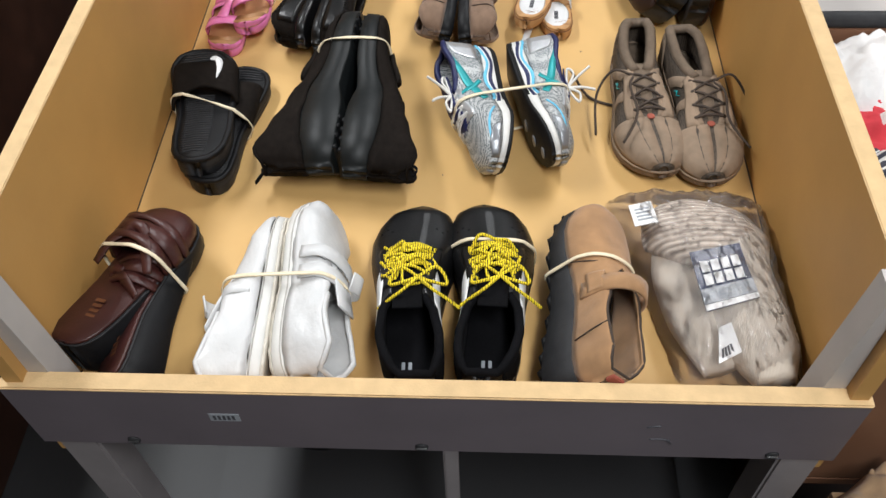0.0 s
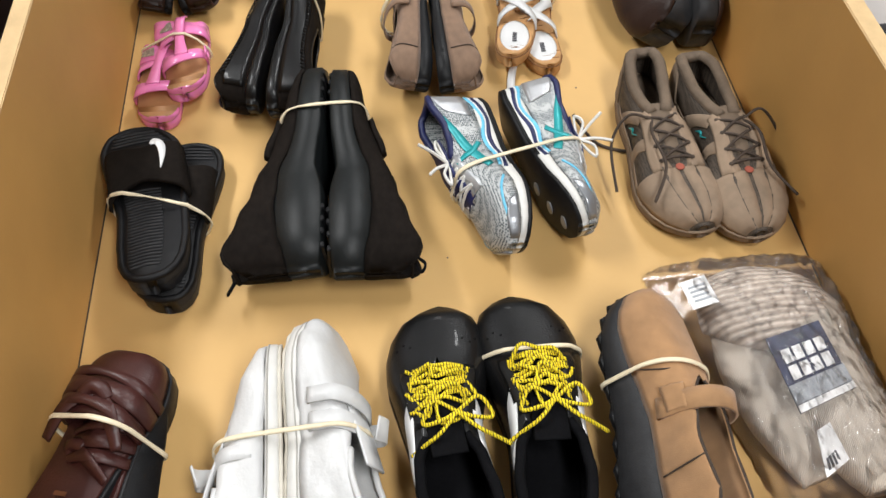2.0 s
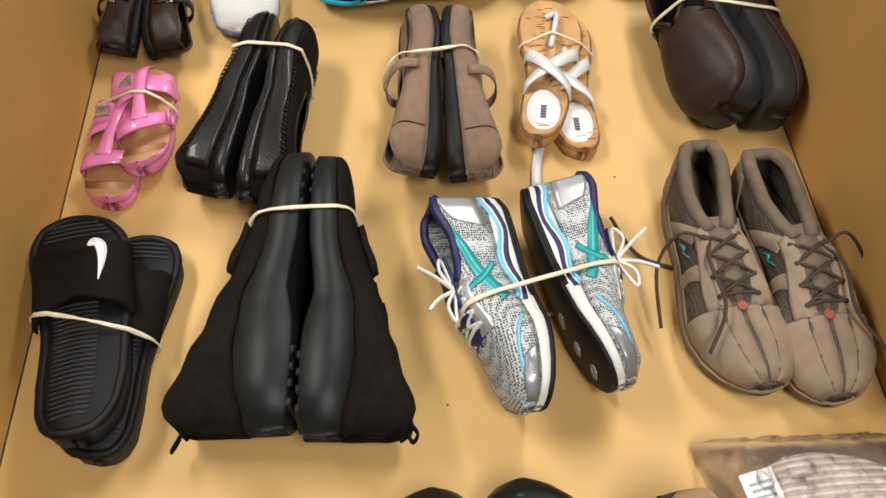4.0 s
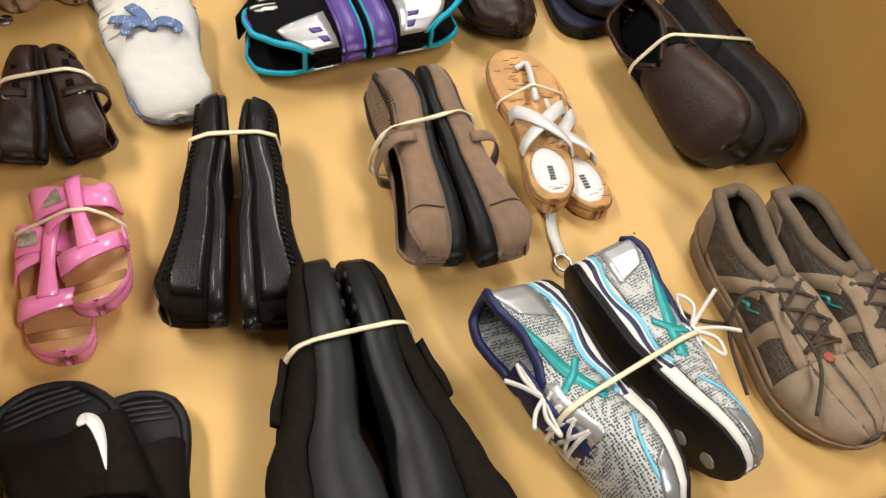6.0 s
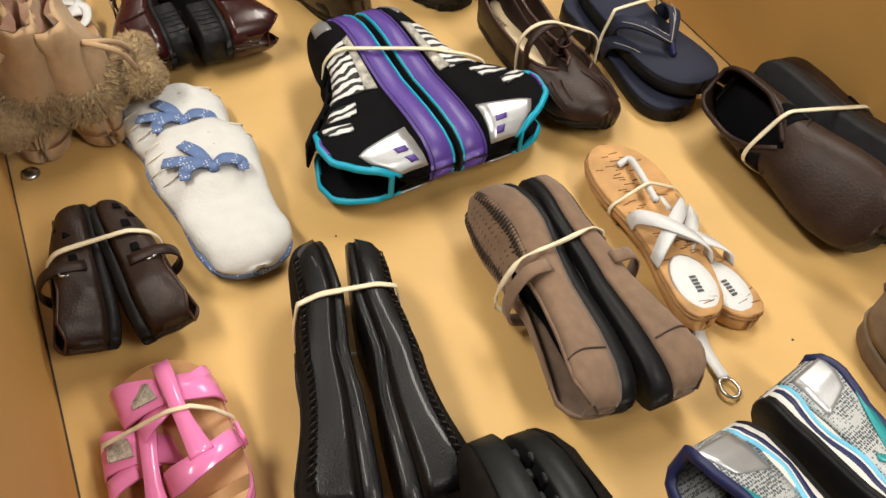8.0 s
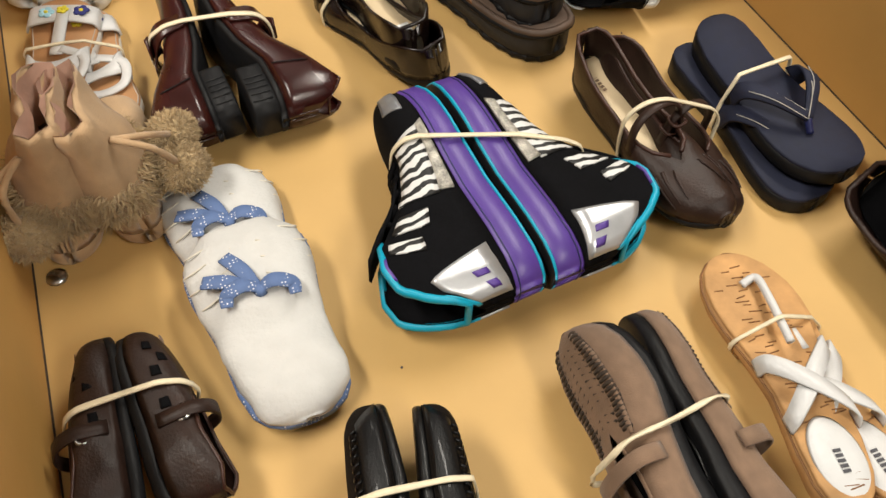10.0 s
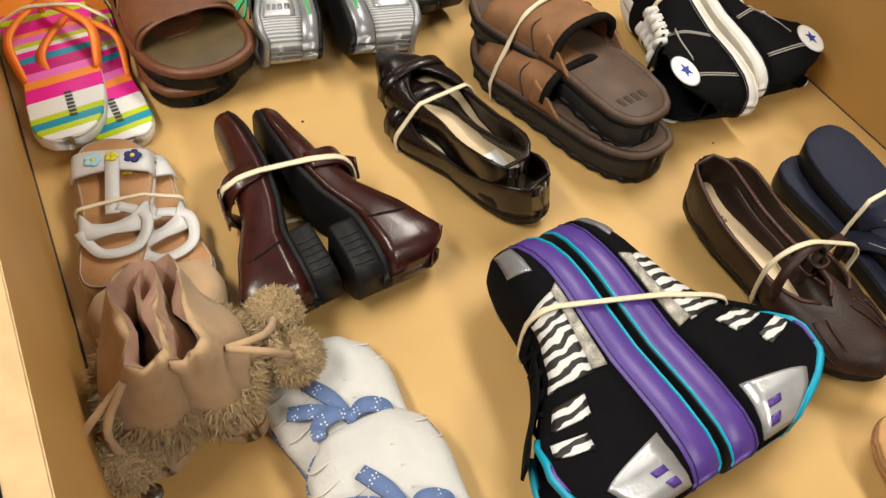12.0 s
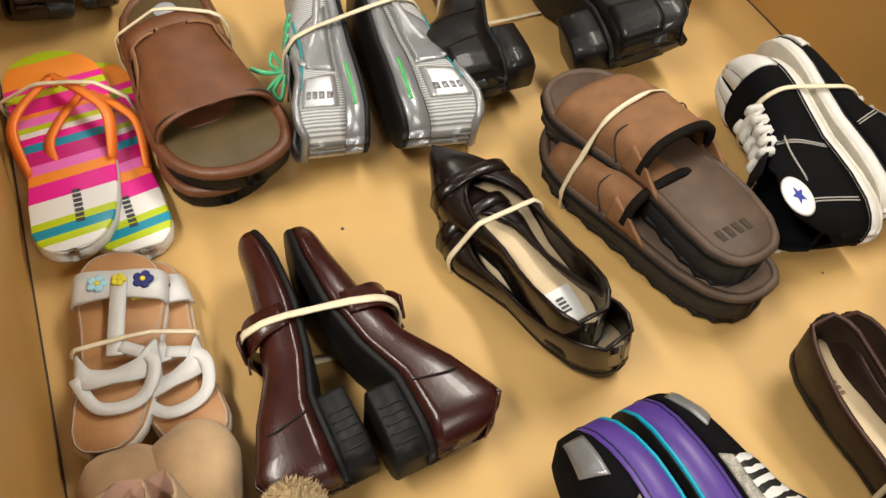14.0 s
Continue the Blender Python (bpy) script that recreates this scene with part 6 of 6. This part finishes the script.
def pump(side):
    s = Shoe("pointed_pump", "glossy black-brown pointed pump with a cream insole", "shoe", "pair of black pumps", .245, .086, side, "point", zb=((0, .004), (.5, .004), (.7, 0), (1, .006)), t=((0, .014), (.3, .007), (1, .005)))
    s.sole(BLACKRUB)
    s.slab("heel", BLACKRUB, lambda q: 0, lambda q: .008, .9, "low black heel", .01, .22)
    s.upper(PUMPLEA, PUMP_H, PUMP_G, "glossy brown-black leather upper")
    s.footbed(CREAMLINE, "cream leather insole", .88, name="insole", s0=.03, s1=.78)
    s.slab("insole_label", PAPER, lambda q: s.top(q) + .0025, lambda q: s.top(q) + .0042, .5, "white insole label", .10, .24)
    s.bars("label_print", INK, .17, s.cx(.17), 5, .004, (.0025, .007), .0045)
    s.topline("binding", PUMPLEA, .76, .0022)
    s.strap("vamp_band", PUMPLEA, .76, .76, .027, [.012, .014, .012, .014, .012], "band with a flat bow across the vamp", .003)
    return s


u1, u2 = pump(1), pump(-1)
u2.place((.414, 1.852), (.356, 2.092), roll=-12, size=.97)
u1.place((.404, 1.872), (.370, 2.122), lift=.018, roll=-4, size=1.0)
rubber_band([u1, u2], (.395, 2.010), (-.1, 1), "cream rubber band round the black pumps")


def bass_slide(side):
    s = Shoe("leather_slide", "brown nubuck slide with a worn footbed and a chunky dark sole", "shoe", "pair of brown slides", .268, .104, side, "straight", zb=((0, 0), (.85, 0), (1, .008)), t=((0, .042), (.5, .034), (1, .026)))
    s.sole(GREYRUB, "chunky grey-brown sole", cut=.008, grow=1.0)
    s.slab("outsole", BLACKRUB, lambda q: s.bot(q), lambda q: s.bot(q) + .010, 1.02, "lugged outsole", ridge=.003, every=1)
    s.welt("rand", BLACKRUB, .004, -.004)
    s.footbed(WORNBROWN, "worn brown footbed", .97)
    s.welt("footbed_rim", WORNBROWN, .005, .000, grow=.95)
    s.bars("footbed_stamp", LACEBROWN, .12, s.cx(.12), 4, .010, (.006, .012), .0034, turn=True)
    s.upper(COGNAC, ((0, .02), (.3, .03), (.44, .044), (.6, .042), (.78, .034), (1, .02)), ((0, 0), (1, 0)), "tan-brown nubuck vamp", s0=.46, s1=.85, thick=.004)
    tube("collar_pad", [s.surf(.455, 12, -1), s.surf(.455, 40, -1), s.surf(.455, 68, -1), s.surf(.455, 89, 1), s.surf(.455, 68, 1), s.surf(.455, 40, 1), s.surf(.455, 12, 1)], .005, BLACKSUEDE, s.e, "dark padded collar")
    for sd in (-1, 1):
        s.patch("side_panel", COGNAC, [(.34, 2), (.52, 2), (.52, 40), (.45, 26)], sd, .003, "brown side panel")
        s.stripe("seam", LACEBROWN, [(.55, 5), (.60, 40), (.58, 80)], .0012, sd, .003)
    return s


x1, x2 = bass_slide(1), bass_slide(-1)
x2.place((.546, 1.868), (.496, 2.116), size=.95)
x1.place((.553, 1.884), (.511, 2.134), lift=.032, roll=3, size=.95)
rubber_band([x1, x2], (.510, 2.048), (-.25, 1), "cream rubber band round the brown slides", twist=40)


def canvas(side):
    s = Shoe("canvas_high_top", "black canvas high-top with white rubber sole and ankle patch", "shoe", "pair of canvas high-tops", .242, .086, side, "round", zb=((0, 0), (.85, 0), (1, .005)), t=((0, .026), (.5, .024), (1, .022)), curve=.07)
    s.sole(WHITERUB, "white rubber foxing", cut=.004)
    s.slab("outsole", OFFWHITE, lambda q: s.bot(q), lambda q: s.bot(q) + .0048, .98, "worn white outsole")
    s.welt("black_line", BLACKRUB, .0012, -.003, grow=1.004)
    for d in (-.010, .010):
        tube("sole_groove", [(s.cx(q) + d, q * s.L, s.bot(q) - .0002) for q in (.15, .3, .45, .55)], .0009, INK, s.e, n=4, sides=4)
    s.upper(BLACKCLOTH, HIGH_H, HIGH_G, "black canvas upper")
    s.topline("collar", BLACKCLOTH, .34, .002)
    s.tongue(BLACKCLOTH, .30, .70, .032, .016)
    for sd in (-1, 1):
        s.patch("toe_cap", WHITERUB, [(.80, 3), (.988, 3), (.988, 89), (.84, 89)], sd, .0022, "white rubber toe cap", 12, 8)
        for path in ([(.36, 4), (.40, 35), (.43, 72)], [(.20, 40), (.34, 46), (.44, 56)], [(.10, 4), (.11, 40), (.10, 84)]):
            for o in (0, .012):
                s.stripe("stitching", THREAD, [(q + o, t) for q, t in path], .0011, sd, .001)
        n = s.nrm(.14, 60, sd)
        m = Matrix.Translation(s.surf(.14, 60, sd, .0012)) @ n.to_track_quat("Z", "Y").to_matrix().to_4x4()
        pt = disc("ankle_patch", .021, .0014, PAPER, s.e, "round white ankle patch", m=m, n=26, dome=.1)
        sv = [m @ Vector(((.0095 if i % 2 == 0 else .0042) * math.sin(i * math.pi / 5), (.0095 if i % 2 == 0 else .0042) * math.cos(i * math.pi / 5), z)) for z in (.0013, .0020) for i in range(10)]
        raw("star", sv, [tuple(range(10, 20))] + [(i, (i + 1) % 10, 10 + (i + 1) % 10, 10 + i) for i in range(10)], STARBLUE, pt, "blue star", smooth=False)
    runs = []
    for q in (.40, .46, .52, .58, .64):
        for sd in (-1, 1):
            a = s.surf(q, 76, sd, .002)
            runs.append([a, a + Vector((-sd * .006, .004, .012)), a + Vector((-sd * .014, .006, .006))])
    s.laces(WHITELACE, [.40, .46, .52, .58, .64], .0042, 76, .009, "wide white laces", runs)
    return s


j1, j2 = canvas(1), canvas(-1)
j1.place((.690, 1.884), (.706, 2.110), roll=-78, size=.94, squash=.74)
j2.place((.702, 1.900), (.726, 2.128), roll=88, size=.94, squash=.66)
rubber_band([j1, j2], (.700, 2.030), (.2, 1), "pale rubber band round the canvas high-tops", .005)

# ---- last row ----
YG, OR_, MG, PK, WH, BL, RS = (.50, .62, .01), (.90, .28, .03), (.80, .01, .30), (.78, .16, .55), (.80, .79, .77), (.01, .28, .42), (.55, .01, .19)
STRIPES = band_mat("stripe_print", [(0, WH), (.045, YG), (.075, BL), (.115, YG), (.145, WH), (.235, MG), (.315, OR_), (.36, PK), (.41, RS), (.475, BL), (.515, MG), (.55, WH), (.575, YG), (.605, PK), (.645, OR_), (.67, MG), (.745, YG), (.785, MG), (.82, OR_), (.945, YG)], .255, -.10)


def stripe_flip(side):
    s = Shoe("flip_flop", "striped pink, orange and lime flip-flop with orange strap", "shoe", "pair of striped flip-flops", .255, .092, side, "straight", t=((0, .014), (1, .013)))
    s.sole(WHITERUB, "white foam edge")
    s.footbed(STRIPES, "striped printed footbed", .99)
    c = Vector((s.cx(.76), .76 * s.L, s.top(.76)))
    for sd in (-1, 1):
        e = Vector((s.cx(.36) + sd * s.hw(.36) * .9, .36 * s.L, s.top(.36) + .002))
        ribbon("strap", [e, e + Vector((sd * .006, .035, .018)), e.lerp(c, .6) + Vector((sd * .014, 0, .024)), c + Vector((0, .004, .016))], [Vector((sd, 0, .6)), Vector((sd * .7, 0, 1)), Vector((sd * .4, 0, 1)), Vector((0, .4, 1))], [.010, .011, .010, .009], .003, ORANGE, s.e, "orange rubber strap")
    tube("toe_post", [c + Vector((0, .004, .018)), c + Vector((0, .008, .003))], .0035, ORANGE, s.e)
    s.bars("footbed_print", INK, .19, s.cx(.19) + .004, 7, .0055, (.0035, .007), .0034)
    return s


i1, i2 = stripe_flip(1), stripe_flip(-1)
i2.place((.088, 2.106), (.076, 2.360))
i1.place((.050, 2.110), (.058, 2.374), lift=.016, size=1.02)
rubber_band([i1, i2], (.062, 2.290), (.35, 1), "cream rubber band round the striped flip-flops", .005)


def wide_slide(side):
    s = Shoe("leather_sandal", "chestnut leather slide sandal with a wide strap and olive footbed", "shoe", "pair of chestnut sandals", .262, .112, side, "straight", t=((0, .032), (.5, .026), (1, .024)))
    s.sole(BLACKRUB, "dark sole", cut=0)
    s.welt("rolled_edge", MIDBROWN, .0065, -.001, grow=.97, label="rolled brown leather edge")
    s.footbed(OLIVE, "olive brown suede footbed", .90)
    disc("footbed_badge", .012, .0014, CARDGREY, s.e, "small round blue-grey badge", at=(s.cx(.13), .13 * s.L, s.top(.13) + .0028))
    s.upper(MIDBROWN, ((0, .02), (.25, .032), (.5, .040), (.75, .036), (1, .02)), ((0, 0), (1, 0)), "wide chestnut leather strap", s0=.37, s1=.79, thick=.004)
    for sd in (-1, 1):
        s.patch("side_opening", BLACKCLOTH, [(.41, 5), (.50, 5), (.50, 30), (.41, 28)], sd, .0012)
        s.stripe("piping", COGNAC, [(.375, 88), (.380, 66), (.385, 42), (.44, 40), (.52, 37), (.545, 8)], [.004, .006, .007, .006, .006, .006], sd, .0025, "pale leather piping")
    s.strap("buckle_strap", MIDBROWN, .33, .33, .030, .020, "chestnut buckled strap", .003)
    s.patch("buckle_tab", COGNAC, [(.38, 14), (.44, 14), (.44, 36), (.38, 36)], -s.side, .004, "tan buckle tab", 6, 4)
    s.stripe("centre_seam", LACEBROWN, [(.46, 88), (.54, 88), (.62, 87)], .0016, 1, .002)
    s.stripe("front_seam", LACEBROWN, [(.772, 4), (.772, 45), (.772, 88)], .0014, 1, .002)
    s.stripe("front_seam", LACEBROWN, [(.772, 4), (.772, 45), (.772, 88)], .0014, -1, .002)
    return s


o1, o2 = wide_slide(1), wide_slide(-1)
o2.place((.167, 2.392), (.188, 2.144), size=.94)
o1.place((.168, 2.396), (.190, 2.134), lift=.024, roll=2)
rubber_band([o1, o2], (.176, 2.322), (.3, 1), "cream rubber band round the chestnut sandals", .005)


def silver_runner(side):
    s = Shoe("silver_running_shoe", "silver running shoe with mint green laces and black sole", "shoe", "pair of silver running shoes", .262, .094, side, "round", zb=((0, .006), (.12, 0), (.7, 0), (1, .018)), t=((0, .036), (.3, .034), (.6, .024), (1, .018)))
    s.sole(SILVERGREY, "grey foam midsole", cut=.007)
    s.slab("outsole", BLACKRUB, lambda q: s.bot(q), lambda q: s.bot(q) + .0085, .98, "black outsole")
    s.slab("gel_window", GREEN, lambda q: s.bot(q) + .016, lambda q: s.bot(q) + .024, 1.025, "green gel window", .10, .30)
    s.upper(RUNMESH, SNEAK_H, SNEAK_G, "ribbed grey mesh upper")
    s.topline("collar", SILVERGREY, .42, .006)
    s.tongue(SILVERGREY, .30, .70, .034, .014)
    for sd in (-1, 1):
        s.patch("heel_overlay", SILVER, [(.10, 6), (.24, 6), (.22, 58), (.10, 60)], sd, .002, "shiny silver panel")
        s.patch("side_overlay", SILVERGREY, [(.26, 4), (.60, 4), (.46, 60), (.28, 52)], sd, .0016)
        s.stripe("silver_band", SILVER, [(.30, 60), (.42, 30), (.62, 14), (.80, 12)], .010, sd, .002)
        s.stripe("teal_line", TEAL, [(.18, 66), (.36, 56), (.56, 60)], .004, sd, .002)
        s.patch("toe_overlay", SILVERGREY, [(.82, 4), (.99, 4), (.985, 45), (.86, 26)], sd)
        for i in range(4):
            s.patch("print_bar", SILVERGREY, [(.13, 12 + 10 * i), (.16, 12 + 10 * i), (.16, 19 + 10 * i), (.13, 19 + 10 * i)], sd, .0026, nu=2, nv=2)
    b = s.surf(.46, 88, -s.side) + Vector((0, 0, .006))
    o = -s.side
    bow = [[b, b + Vector((o * .006, .020, .016)), b + Vector((o * .004, .036, .010)), b + Vector((0, .016, .004)), b],
           [b, b + Vector((o * .010, -.016, .020)), b + Vector((o * .006, -.034, .014)), b + Vector((0, -.014, .004)), b],
           [b, b + Vector((o * .008, .010, .026)), b + Vector((o * .014, .026, .046))], [b, b + Vector((o * .012, -.010, .026)), b + Vector((o * .02, -.03, .046))]]
    s.laces(GREENLACE, [.46, .52, .58, .64], .0028, 74, .006, "mint green laces with a bow", bow)
    return s


aa1, aa2 = silver_runner(1), silver_runner(-1)
aa1.place((.314, 2.138), (.340, 2.378), roll=-84, size=.93, squash=.70)
aa2.place((.334, 2.128), (.354, 2.370), roll=98, size=.93, squash=.84)
rubber_band([aa1, aa2], (.335, 2.262), (-.15, 1), "cream rubber band round the silver running shoes")


def heel_boot(side):
    s = Shoe("ankle_boot", "black leather ankle boot with a block heel, lying on its side", "boot", "pair of black ankle boots", .235, .080, side, "square", zb=((0, .046), (.24, .044), (.42, .020), (.6, .002), (.8, 0), (1, .006)), t=((0, .008), (.5, .008), (1, .008)), curve=.05)
    s.sole(BLACKRUB)
    s.slab("heel", BLACKLEA, lambda q: 0.0, lambda q: s.bot(q) + .002, .88, "shiny block heel", .02, .24)
    s.upper(BLACKLEA, ((0, .085), (.06, .105), (.2, .110), (.32, .100), (.42, .070), (.6, .050), (.82, .036), (1, .012)), ((0, .8), (.26, .75), (.36, .4), (.42, 0), (1, 0)), "black leather upper", wob=.003)
    s.topline("binding", BLACKLEA, .36, .002)
    for sd in (-1, 1):
        s.stripe("seam", BLACKRUB, [(.36, 4), (.34, 40), (.30, 86)], .0014, sd)
        s.patch("heel_counter", BLACKLEA, [(.02, 5), (.2, 5), (.16, 40), (.02, 44)], sd, .0016)
    return s


bb1, bb2 = heel_boot(1), heel_boot(-1)
bb1.place((.496, 2.178), (.486, 2.390), roll=-86, size=.97, squash=.72)
bb2.place((.540, 2.172), (.572, 2.382), roll=76, size=.97, squash=.80)
rubber_band([bb1, bb2], (.515, 2.300), (0, 1), "tan rubber band round the black ankle boots", .005)
dd1, dd2 = mule(1), mule(-1)
for s in (dd1, dd2):
    s.e.name = "loafer"
    tagged(s.e, "dark red-brown leather shoe with a thick ribbed sole", "shoe", "pair of red-brown shoes")
dd2.place((.684, 2.226), (.706, 2.424))
dd1.place((.688, 2.230), (.712, 2.428), lift=.03)
ee1, ee2 = brown_clog(1), brown_clog(-1)
for s in (ee1, ee2):
    tagged(s.e, "dark brown leather shoe with a chunky sole, lying on its side", "shoe", "pair of dark brown shoes")
ee1.place((.092, 2.436), (.086, 2.660), roll=-80, squash=.9)
ee2.place((.100, 2.444), (.104, 2.665), roll=92, squash=.5)
